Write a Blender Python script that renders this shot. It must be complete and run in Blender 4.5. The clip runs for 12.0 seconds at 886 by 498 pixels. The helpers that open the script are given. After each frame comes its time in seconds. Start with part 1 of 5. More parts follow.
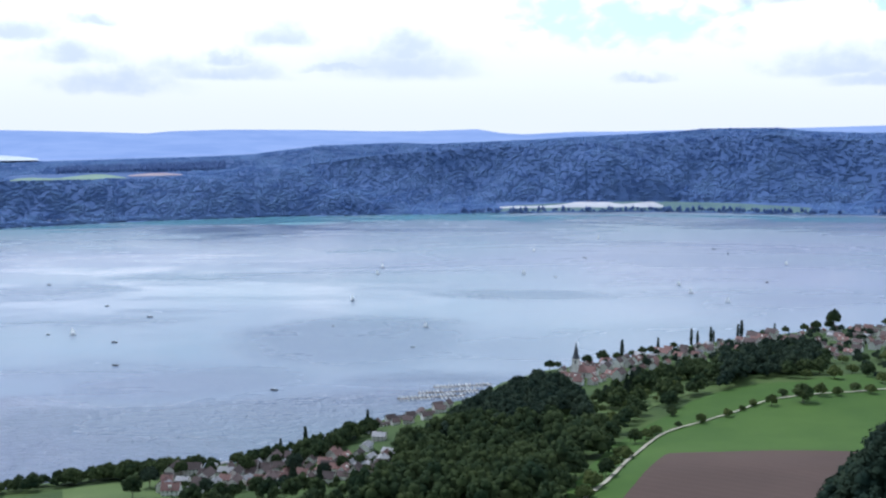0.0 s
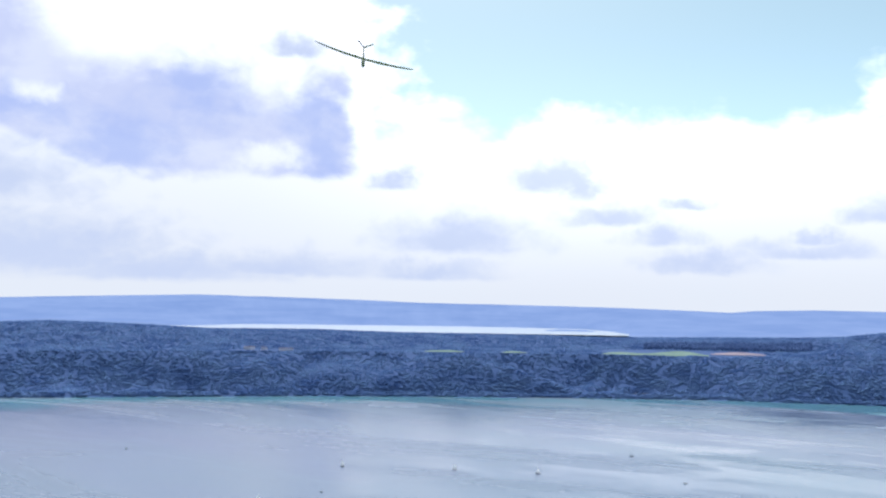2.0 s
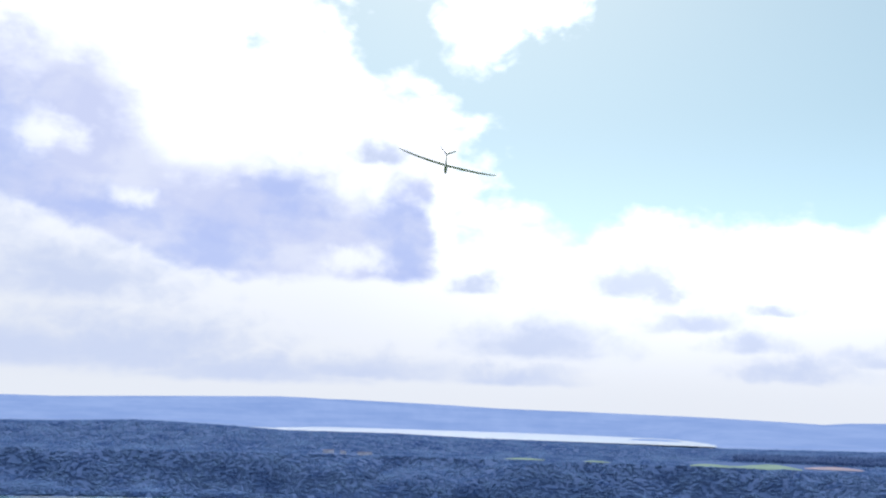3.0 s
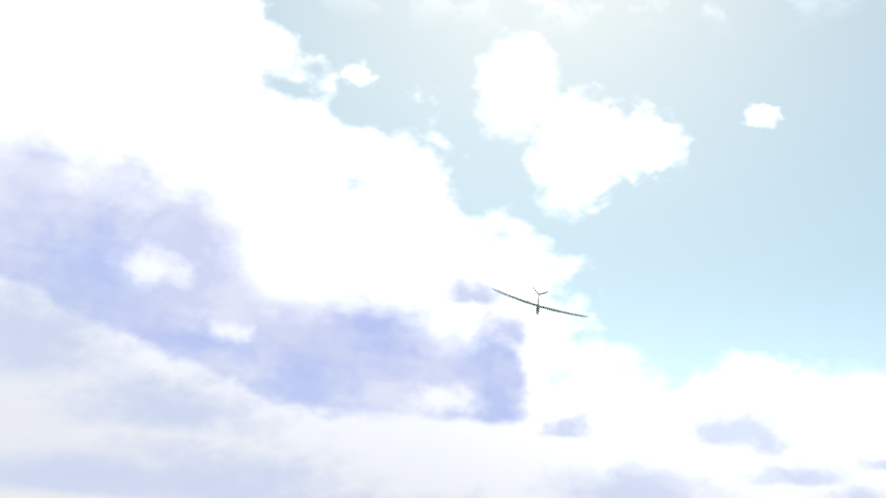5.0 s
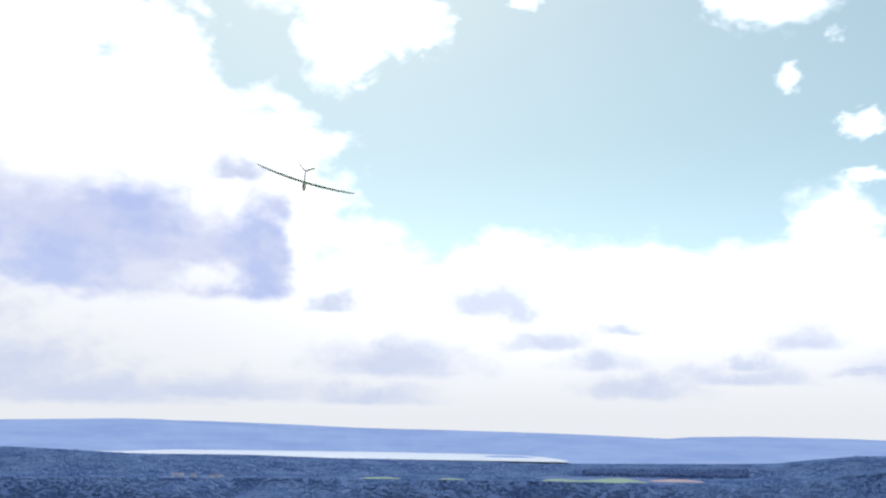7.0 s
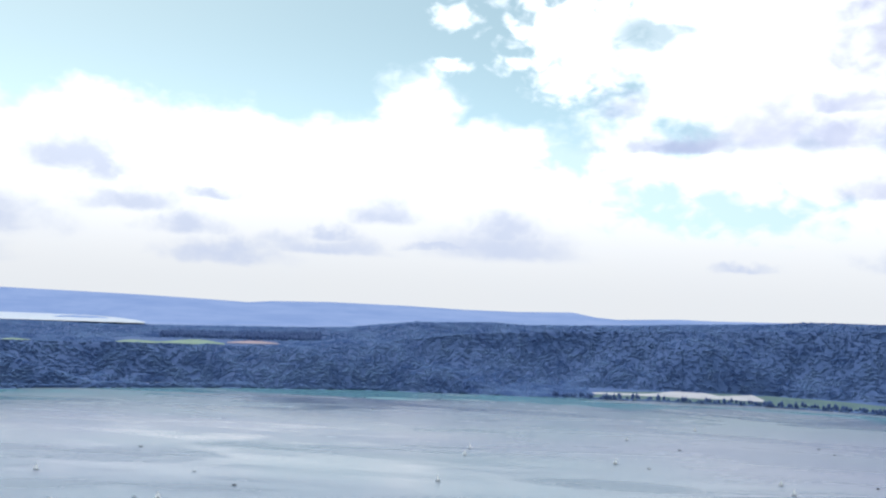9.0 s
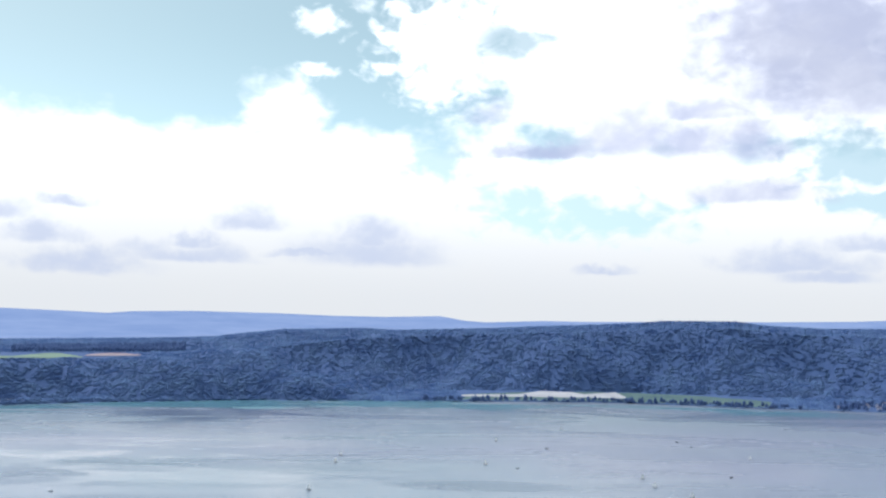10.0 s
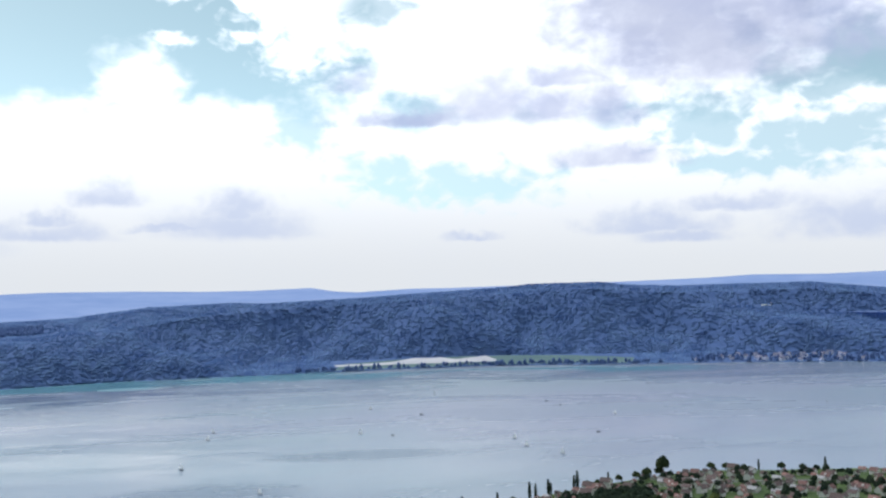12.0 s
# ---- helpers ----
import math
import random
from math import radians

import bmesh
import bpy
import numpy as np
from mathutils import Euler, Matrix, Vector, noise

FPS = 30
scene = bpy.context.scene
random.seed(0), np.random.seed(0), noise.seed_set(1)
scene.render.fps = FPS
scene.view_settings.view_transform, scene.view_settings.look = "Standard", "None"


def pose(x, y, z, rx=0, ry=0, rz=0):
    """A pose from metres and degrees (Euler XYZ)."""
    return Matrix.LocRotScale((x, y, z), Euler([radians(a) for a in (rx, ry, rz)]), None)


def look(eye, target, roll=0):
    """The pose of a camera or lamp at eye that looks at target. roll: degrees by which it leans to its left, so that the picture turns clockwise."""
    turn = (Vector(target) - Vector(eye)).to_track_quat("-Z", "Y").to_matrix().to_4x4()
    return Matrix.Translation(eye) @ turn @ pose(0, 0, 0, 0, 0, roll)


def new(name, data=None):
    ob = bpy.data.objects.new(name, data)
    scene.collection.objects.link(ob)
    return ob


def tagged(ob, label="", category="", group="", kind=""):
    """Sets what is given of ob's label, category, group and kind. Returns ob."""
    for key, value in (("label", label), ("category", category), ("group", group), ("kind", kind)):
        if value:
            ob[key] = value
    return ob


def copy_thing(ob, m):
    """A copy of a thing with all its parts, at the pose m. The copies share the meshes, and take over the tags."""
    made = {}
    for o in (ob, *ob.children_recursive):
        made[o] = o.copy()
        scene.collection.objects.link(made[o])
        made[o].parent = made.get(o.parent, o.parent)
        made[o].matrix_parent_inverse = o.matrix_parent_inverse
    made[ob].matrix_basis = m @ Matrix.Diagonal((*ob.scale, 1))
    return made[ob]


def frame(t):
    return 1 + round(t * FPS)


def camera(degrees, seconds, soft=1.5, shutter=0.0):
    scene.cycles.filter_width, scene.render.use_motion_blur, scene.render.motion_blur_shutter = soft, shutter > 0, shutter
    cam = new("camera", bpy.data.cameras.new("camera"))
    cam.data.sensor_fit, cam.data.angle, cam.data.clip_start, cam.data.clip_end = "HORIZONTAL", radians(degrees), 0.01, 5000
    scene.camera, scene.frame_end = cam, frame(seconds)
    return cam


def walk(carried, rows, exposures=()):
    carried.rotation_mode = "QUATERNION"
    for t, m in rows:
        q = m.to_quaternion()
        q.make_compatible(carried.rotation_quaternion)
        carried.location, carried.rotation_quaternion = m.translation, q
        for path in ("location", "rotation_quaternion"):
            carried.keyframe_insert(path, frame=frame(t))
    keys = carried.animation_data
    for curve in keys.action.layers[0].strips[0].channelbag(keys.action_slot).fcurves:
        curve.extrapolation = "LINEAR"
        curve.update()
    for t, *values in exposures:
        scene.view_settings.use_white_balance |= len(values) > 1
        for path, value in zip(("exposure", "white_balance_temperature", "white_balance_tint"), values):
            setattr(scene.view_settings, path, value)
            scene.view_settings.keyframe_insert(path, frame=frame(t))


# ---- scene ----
# ---- the camera and its walk ----
EYE = Vector((0.0, 0.0, 250.0))


def heading(az, el):
    """Unit vector: az degrees clockwise from +y, el degrees above the level."""
    a, e = radians(az), radians(el)
    return Vector((math.sin(a) * math.cos(e), math.cos(a) * math.cos(e), math.sin(e)))


def aim(az, el, roll):
    return look(EYE, EYE + 100 * heading(az, el), roll)


cam = camera(49.516, 12.0, soft=2.3)
walk(cam, [
    (0.0, aim(1.24, -7.17, -0.14)),
    (0.5, aim(-9.07, -4.98, -0.91)),
    (1.0, aim(-19.48, -2.24, -0.38)),
    (1.5, aim(-28.24, 0.54, 0.39)),
    (2.0, aim(-32.48, 3.29, 0.81)),
    (2.5, aim(-34.43, 6.24, 1.25)),
    (3.0, aim(-37.46, 9.39, 1.83)),
    (3.5, aim(-43.06, 12.76, 3.45)),
    (3.7, aim(-44.51, 14.29, 3.61)),
    (5.3, aim(-42.72, 17.61, 3.93)),
    (5.5, aim(-41.36, 16.30, 3.51)),
    (6.0, aim(-36.79, 13.12, 2.73)),
    (6.5, aim(-32.85, 12.22, 1.50)),
    (7.0, aim(-28.92, 10.69, 0.98)),
    (7.5, aim(-21.60, 8.05, 0.75)),
    (7.7, aim(-17.95, 6.90, 0.95)),
    (9.3, aim(-1.93, 3.36, 1.89)),
    (9.5, aim(-0.00, 3.66, 1.33)),
    (10.0, aim(3.34, 3.94, 1.20)),
    (10.5, aim(4.68, 5.03, 0.67)),
    (11.0, aim(5.37, 7.24, 0.15)),
    (11.5, aim(7.53, 6.51, -0.59)),
    (12.0, aim(11.16, 2.11, -1.07)),
], exposures=[(0.0, -0.06, 5400, 13), (1.0, -0.10, 5450, 12), (2.0, -0.20, 5600, 12), (7.0, -0.20, 5950, 11), (9.5, -0.22, 5900, 10), (12.0, -0.28, 5850, 10)])

# ---- light ----
SUN_AZ, SUN_EL = -38.0, 52.0
sun = new("sun", bpy.data.lights.new("sun", "SUN"))
sun.data.energy, sun.data.angle, sun.data.color = 3.0, radians(0.53), (1.0, 0.95, 0.88)
sun.matrix_world = look(heading(SUN_AZ, SUN_EL) * 300, (0, 0, 0))


class Nodes:
    """Short hand for building a node tree."""

    def __init__(self, tree):
        self.tree = tree
        tree.nodes.clear()

    def add(self, kind, **settings):
        n = self.tree.nodes.new(kind)
        for key, value in settings.items():
            setattr(n, key, value)
        return n

    def put(self, socket, value):
        if isinstance(value, bpy.types.NodeSocket):
            self.tree.links.new(value, socket)
        elif value is not None:
            socket.default_value = value

    def math(self, op, a, b=None, c=None, clamp=False):
        n = self.add("ShaderNodeMath", operation=op, use_clamp=clamp)
        for i, v in enumerate((a, b, c)):
            self.put(n.inputs[i], v)
        return n.outputs[0]

    def vec(self, op, a, b=None):
        n = self.add("ShaderNodeVectorMath", operation=op)
        self.put(n.inputs[0], a)
        self.put(n.inputs[1], b)
        return n.outputs["Value"] if op in ("LENGTH", "DOT_PRODUCT") else n.outputs[0]

    def noise(self, where, scale, detail=4.0, rough=0.55, distort=0.0):
        n = self.add("ShaderNodeTexNoise")
        self.put(n.inputs["Vector"], where)
        n.inputs["Scale"].default_value, n.inputs["Detail"].default_value = scale, detail
        n.inputs["Roughness"].default_value, n.inputs["Distortion"].default_value = rough, distort
        return n.outputs["Fac"]

    def step(self, value, lo, hi, a=0.0, b=1.0):
        n = self.add("ShaderNodeMapRange", interpolation_type="SMOOTHSTEP")
        for i, v in enumerate((value, lo, hi, a, b)):
            self.put(n.inputs[i], v)
        return n.outputs[0]

    def mix(self, fac, a, b):
        n = self.add("ShaderNodeMix", data_type="RGBA")
        self.put(n.inputs[0], fac)
        self.put(n.inputs[6], a if isinstance(a, bpy.types.NodeSocket) else (*a, 1))
        self.put(n.inputs[7], b if isinstance(b, bpy.types.NodeSocket) else (*b, 1))
        return n.outputs[2]


# ---- the sky: blue air, a white cumulus deck and grey cloud bellies ----
world = bpy.data.worlds.new("sky")
scene.world = world
world.use_nodes = True
N = Nodes(world.node_tree)
direction = N.add("ShaderNodeTexCoord").outputs["Generated"]
split = N.add("ShaderNodeSeparateXYZ")
N.put(split.inputs[0], direction)
azimuth = N.math("MULTIPLY", N.math("ARCTAN2", split.outputs[0], split.outputs[1]), 57.29578)
height = N.math("MULTIPLY", N.math("ARCSINE", split.outputs[2]), 57.29578)
join = N.add("ShaderNodeCombineXYZ")
N.put(join.inputs[0], azimuth)
N.put(join.inputs[1], height)
flat_sky = join.outputs[0]
wisp = N.noise(N.vec("MULTIPLY", flat_sky, (0.75, 1.1, 1.0)), 0.34, 4.0, 0.52)
curl = N.noise(N.vec("MULTIPLY", flat_sky, (0.7, 1.0, 1.0)), 0.3, 5.0, 0.5, 0.3)
fray = N.noise(N.vec("MULTIPLY", flat_sky, (0.8, 1.2, 1.0)), 0.8, 3.0, 0.52, 0.3)
tatter = N.noise(N.vec("MULTIPLY", flat_sky, (0.8, 1.2, 1.0)), 1.7, 2.0, 0.5, 0.3)
stretch = N.vec("MULTIPLY", flat_sky, (0.10, 0.55, 1.0))
layer = N.noise(stretch, 1.0, 5.0, 0.6, 0.4)


def drift(scale, by):
    """A slow sideways push of the sky's bearings, to make outlines wander."""
    n = N.add("ShaderNodeTexNoise")
    N.put(n.inputs["Vector"], flat_sky)
    n.inputs["Scale"].default_value, n.inputs["Detail"].default_value = scale, 3.0
    return N.vec("MULTIPLY", N.vec("SUBTRACT", n.outputs["Color"], (0.5, 0.5, 0.5)), (by, by * 0.6, 0))


bent_sky = N.vec("ADD", flat_sky, N.vec("ADD", drift(0.45, 3.0), drift(1.5, 1.3)))


def patch(az, el, wide, high, soft=0.35, ragged=0.9, grain=None, sky_map=None):
    """An uneven patch of sky, 1 inside and 0 outside, given by its middle and half sizes in degrees."""
    off = N.vec("MULTIPLY", N.vec("SUBTRACT", sky_map or flat_sky, (az, el, 0)), (1 / wide, 1 / high, 0))
    reach = N.math("MULTIPLY_ADD", N.math("SUBTRACT", grain or wisp, 0.5), -ragged * 4, N.vec("LENGTH", off))
    return N.step(reach, 1.0 + soft, 1.0 - soft, 0.0, 1.0)


def puff(az, el, wide, high, soft=0.9, ragged=0.5, grain=None):
    """A grey cloud: its outline wanders, its base is flat and its top frayed."""
    cut = N.step(N.math("ADD", height, N.math("MULTIPLY", N.math("SUBTRACT", fray, 0.5), 0.5)), el - 1.3 * high, el - 0.45 * high)
    return N.math("MULTIPLY", patch(az, el, wide * 1.35, high * 1.5, soft, ragged, grain, bent_sky), cut)


def union(*masks):
    out = masks[0]
    for m in masks[1:]:
        out = N.math("MAXIMUM", out, m)
    return out


# white cover: the low bank all round the horizon, the great cumulus and the loose puffs
bank = N.step(N.math("MULTIPLY_ADD", N.math("SUBTRACT", wisp, 0.5), -7.0, height), 11.7, 9.2)
white = union(
    bank,
    patch(-66, 14, 24, 14, 0.13, 0.3),
    patch(-52, 14, 12, 8, 0.13, 0.3),
    patch(-44, 12, 8.8, 8.2, 0.13, 0.25),
    patch(-68, 26, 12, 9, 0.12, 0.3),
    patch(-39.4, 27.2, 2.2, 2.4, 0.5, 0.3, fray),
    patch(-35.6, 23.4, 2.3, 2.9, 0.5, 0.35, fray),
    patch(-32.0, 24.0, 2.6, 1.7, 0.5, 0.4, fray),
    patch(-24, 25.3, 0.7, 0.4, 1.0, 0.6, tatter),
    patch(-50, 27.2, 0.77, 0.42, 1.0, 0.6, tatter),
    patch(-6.2, 11.3, 1.9, 1.9, 0.7, 0.4, fray),
    patch(-4.4, 17.0, 0.9, 0.5, 1.0, 0.6, tatter),
    patch(-8.3, 19.9, 0.45, 0.5, 1.0, 0.6, tatter),
    patch(-4.6, 14.2, 0.85, 0.30, 1.0, 0.6, tatter),
    patch(-0.4, 14.5, 0.85, 0.26, 1.0, 0.6, tatter),
    patch(2.6, 13.6, 1.36, 1.02, 1.0, 0.6, tatter),
    patch(3.4, 16.4, 3.2, 2.2, 0.7, 0.9, fray),
    patch(19, 16.5, 14.5, 8.0, 0.25, 0.5),
    patch(-9, 24.6, 2.6, 1.3, 0.8, 0.5, fray),
    patch(14, 25, 12, 5, 0.3, 0.9))
holes = union(
    patch(7.4, 16.2, 2.4, 0.8, 0.6, 0.6, fray),
    patch(2.9, 9.2, 1.6, 1.4, 0.6, 0.7, fray),
    patch(7.6, 6.8, 2.2, 0.9, 0.6, 0.8, fray),
    patch(12.0, 5.9, 5.0, 1.1, 0.6, 0.8, fray),
    patch(26.6, 8.8, 2.8, 1.5, 0.5, 0.8, fray),
    patch(33.0, 7.9, 5.0, 1.5, 0.5, 0.8, fray),
    patch(34.0, 10.6, 2.6, 0.8, 0.5, 0.9, fray),
    patch(29.4, 6.6, 4.0, 0.8, 0.5, 0.9, fray))
white = N.math("MULTIPLY", white, N.math("SUBTRACT", 1.0, N.math("MULTIPLY", holes, 0.8)))
# everywhere else: broken cloud
rest = N.math("MULTIPLY", N.step(wisp, 0.46, 0.6), N.step(N.math("ABSOLUTE", azimuth), 64.0, 84.0))
white = N.math("MAXIMUM", white, rest)
# Unseen cloud overhead, added so that the water reflects brighter.
overhead = N.math("MULTIPLY", N.step(wisp, 0.48, 0.62, 0.0, 0.7), N.step(height, 29.5, 37.0))
white = N.math("MAXIMUM", white, overhead)

# grey bellies: the great cloud's flat base, sheared off at its end, thinning upwards
def over(value, lo, rise):
    return N.math("MULTIPLY", N.math("MAXIMUM", N.math("SUBTRACT", lo, value), 0.0), rise)


shake = N.math("SUBTRACT", wisp, 0.5)
tremble = N.math("SUBTRACT", fray, 0.5)
base_line = N.math("ADD", 7.1, over(azimuth, -51.9, 0.31))
top_line = N.math("MINIMUM", N.math("ADD", 14.5, over(azimuth, -54.0, 1.1)), 20.0)
above = N.step(N.math("ADD", N.math("SUBTRACT", height, base_line), N.math("MULTIPLY_ADD", shake, 1.5, N.math("MULTIPLY", tremble, 0.8))), -0.2, 0.7)
below = N.step(N.math("ADD", N.math("SUBTRACT", top_line, height), N.math("MULTIPLY_ADD", shake, 6.0, N.math("MULTIPLY", tremble, 2.5))), -1.6, 2.6)
ended = N.step(N.math("ADD", N.math("SUBTRACT", -38.0, azimuth), N.math("MULTIPLY_ADD", shake, 2.5, N.math("MULTIPLY", tremble, 1.2))), -0.5, 0.7)
belly = N.math("MULTIPLY", N.math("MULTIPLY", above, below), ended)
gaps = union(
    patch(-43.1, 8.4, 1.8, 0.75, 0.7, 0.3, fray, bent_sky),
    patch(-42.6, 13.3, 1.5, 1.5, 0.9, 0.4, fray, bent_sky),
    patch(-52.0, 14.6, 1.8, 1.0, 1.0, 0.4, fray, bent_sky),
    patch(-60.8, 14.4, 1.7, 0.8, 0.9, 0.5, fray, bent_sky),
    patch(-55.8, 11.4, 0.9, 0.45, 1.0, 0.5, fray, bent_sky))
belly = N.math("MULTIPLY", belly, N.math("SUBTRACT", 1.0, N.math("MULTIPLY", gaps, 0.85)))
blue_cores = union(
    patch(-51.2, 8.7, 2.7, 1.7, 0.9, 0.4, fray, bent_sky),
    patch(-39.6, 8.6, 1.5, 2.0, 0.9, 0.4, fray, bent_sky),
    patch(-40.2, 11.2, 1.9, 1.4, 1.0, 0.4, fray, bent_sky),
    patch(-46.6, 12.4, 2.2, 1.9, 1.0, 0.5, fray, bent_sky),
    patch(-57.5, 10.6, 3.2, 0.9, 1.0, 0.5, fray, bent_sky),
    patch(-64.0, 14.0, 2.6, 2.2, 1.0, 0.5, fray, bent_sky))
dense = N.math("MULTIPLY", belly, N.math("MULTIPLY", blue_cores, 0.9))
lumps = union(
    puff(8.4, 9.7, 2.2, 0.4, 1.0, 0.3, fray),
    puff(6.0, 11.9, 0.9, 0.6, 1.0, 0.35, tatter),
    puff(-41.4, 14.8, 1.0, 0.6, 0.9, 0.3, fray),
    puff(-66.5, 9.6, 3.0, 2.4, 0.9, 0.4, fray),
    puff(-58.8, 6.4, 3.3, 1.25, 0.9, 0.4, fray),
    puff(-62.5, 2.3, 6.0, 0.9, 0.9, 0.35, layer),
    puff(-55.2, 2.6, 4.6, 1.3, 0.9, 0.4, fray),
    puff(-49.0, 1.7, 4.0, 0.6, 0.9, 0.35, layer),
    puff(-42.0, 2.0, 3.4, 0.55, 1.0, 0.35, layer),
    puff(-31.6, 3.8, 2.8, 0.9, 0.85, 0.3, fray),
    puff(-33.2, 1.8, 2.4, 0.4, 1.0, 0.3, layer),
    puff(-35.3, 7.2, 0.8, 0.5, 0.9, 0.3, tatter),
    puff(-25.7, 7.4, 1.9, 0.8, 0.75, 0.28, fray),
    puff(-24.4, 7.2, 1.0, 1.05, 0.75, 0.25, tatter),
    puff(-22.6, 5.2, 1.7, 0.55, 0.8, 0.3, fray),
    puff(-19.4, 3.95, 1.3, 0.42, 0.8, 0.3, fray),
    puff(-17.3, 2.4, 2.0, 0.5, 0.85, 0.3, fray),
    puff(-18.4, 5.9, 0.9, 0.3, 0.9, 0.3, tatter),
    puff(-11.6, 3.1, 2.4, 0.38, 0.85, 0.3, layer),
    puff(-11.0, 3.9, 0.8, 0.45, 0.9, 0.3, tatter),
    puff(-8.1, 5.2, 1.2, 0.5, 0.85, 0.3, fray),
    puff(-0.9, 4.5, 1.3, 0.7, 0.85, 0.3, fray),
    puff(-1.0, 3.5, 2.6, 0.7, 0.9, 0.3, layer),
    puff(-4.4, 3.4, 1.7, 0.2, 0.9, 0.25, layer),
    puff(12.8, 2.75, 1.1, 0.22, 0.9, 0.25, layer),
    puff(24.0, 3.2, 2.4, 0.5, 0.9, 0.4, fray),
    puff(28.2, 4.2, 2.0, 0.35, 0.9, 0.4, fray),
    puff(25.6, 2.5, 1.6, 0.3, 0.9, 0.3, layer),
    puff(34.8, 3.0, 2.4, 0.9, 0.9, 0.4, fray))
heavy = union(
    puff(24.6, 16.0, 5.6, 3.4, 0.7, 0.30, fray),
    puff(27.2, 13.2, 5.0, 2.2, 0.7, 0.30, fray),
    puff(18.6, 12.0, 2.8, 0.6, 0.94, 0.35, fray),
    puff(14.2, 10.6, 2.4, 1.3, 0.85, 0.35, fray),
    puff(17.4, 10.3, 2.2, 1.0, 0.81, 0.30, fray),
    puff(20.9, 10.1, 1.3, 1.2, 0.94, 0.40, fray),
    puff(9.8, 9.7, 1.6, 0.35, 1.0, 0.4, fray),
    puff(21.4, 7.2, 2.2, 0.5, 0.81, 0.35, fray),
    puff(31.5, 14.2, 5.5, 2.6, 0.81, 0.45, fray))
mottle = N.step(curl, 0.36, 0.6)

air = N.add("ShaderNodeTexSky", sky_type="NISHITA")
air.sun_disc, air.sun_elevation, air.sun_rotation = False, radians(SUN_EL), radians(SUN_AZ)
air.altitude, air.air_density, air.dust_density, air.ozone_density = 650, 1.0, 0.3, 1.0
AIR = 0.10
lifted = N.vec("ADD", direction, (0, 0, 0.30))
N.put(air.inputs[0], N.vec("NORMALIZE", lifted))
blue = N.vec("SCALE", N.vec("MULTIPLY", air.outputs[0], (AIR * 3.0, AIR * 2.58, AIR * 1.6)))
N.put(blue.node.inputs["Scale"], N.step(height, 4.0, 18.0, 1.34, 1.03))
cloud_white = N.vec("MULTIPLY", N.mix(curl, (1.0, 0.985, 0.95), (1.02, 0.99, 0.93)), N.math("MULTIPLY_ADD", N.math("MULTIPLY", N.step(height, 0.0, 16.0), N.step(azimuth, -46.0, -20.0)), 0.95, 0.98))
sky = N.mix(white, blue, cloud_white)
sky = N.mix(N.math("MULTIPLY", belly, 0.9), sky, N.mix(mottle, (0.90, 0.90, 0.98), (0.74, 0.76, 0.94)))
sky = N.mix(N.math("MULTIPLY", dense, 0.75), sky, (0.50, 0.59, 0.92))
sky = N.mix(N.math("MULTIPLY", lumps, 0.62), sky, (0.62, 0.69, 0.89))
sky = N.mix(N.math("MULTIPLY", heavy, 0.78), sky, N.mix(mottle, (0.82, 0.83, 0.95), (0.60, 0.64, 0.85)))
deck = patch(26.0, 15.2, 6.5, 3.4, 0.8, 0.35, fray, bent_sky)
sky = N.mix(N.math("MULTIPLY", deck, 0.5), sky, (0.50, 0.52, 0.68))
# clouds towards the sun shine through
toward = N.vec("DOT_PRODUCT", direction, tuple(heading(SUN_AZ, SUN_EL)))
grey = N.math("MAXIMUM", N.math("MAXIMUM", belly, lumps), heavy)
shine = N.math("MULTIPLY", N.math("MULTIPLY", N.step(toward, 0.6, 1.0), 0.9), N.math("MULTIPLY", white, N.math("SUBTRACT", 1.0, grey)))
lit = N.vec("SCALE", (1.0, 0.97, 0.93))
N.put(lit.node.inputs["Scale"], shine)
sky = N.vec("ADD", sky, lit)
sky = N.mix(N.step(height, -1.0, -4.0), sky, (0.10, 0.13, 0.16))
background = N.add("ShaderNodeBackground")
N.put(background.inputs[0], sky)
background.inputs[1].default_value = 1.0
N.put(N.add("ShaderNodeOutputWorld").inputs[0], background.outputs[0])


# ---- materials ----
def material(name):
    m = bpy.data.materials.new(name)
    m.use_nodes = True
    return m, Nodes(m.node_tree)


def finish(n, colour, rough=0.85, bump=None, strength=0.3, distance=0.1, metal=0.0, spec=0.3, ior=1.45):
    b = n.add("ShaderNodeBsdfPrincipled")
    n.put(b.inputs["Base Color"], colour if isinstance(colour, bpy.types.NodeSocket) else (*colour, 1))
    n.put(b.inputs["Roughness"], rough)
    b.inputs["Metallic"].default_value, b.inputs["Specular IOR Level"].default_value, b.inputs["IOR"].default_value = metal, spec, ior
    if bump is not None:
        k = n.add("ShaderNodeBump")
        n.put(k.inputs["Strength"], strength)
        k.inputs["Distance"].default_value = distance
        n.put(k.inputs["Height"], bump)
        n.put(b.inputs["Normal"], k.outputs[0])
    n.put(n.add("ShaderNodeOutputMaterial").inputs[0], b.outputs[0])
    return b


def place(n):
    return n.add("ShaderNodeNewGeometry").outputs["Position"]


def surface(name, dark, light, scale, rough=0.85, fine=None, bump=0.3, distance=0.05, metal=0.0, spec=0.3):
    """A mottled surface: broad stains between two colours, and fine grain."""
    m, n = material(name)
    p = place(n)
    broad, grain = n.noise(p, scale, 4.0), n.noise(p, fine or scale * 9, 3.0, 0.6)
    fac = n.math("ADD", n.math("MULTIPLY", n.step(broad, 0.3, 0.7), 0.65), n.math("MULTIPLY", grain, 0.35))
    finish(n, n.mix(fac, dark, light), rough, grain, bump, distance, metal, spec)
    return m


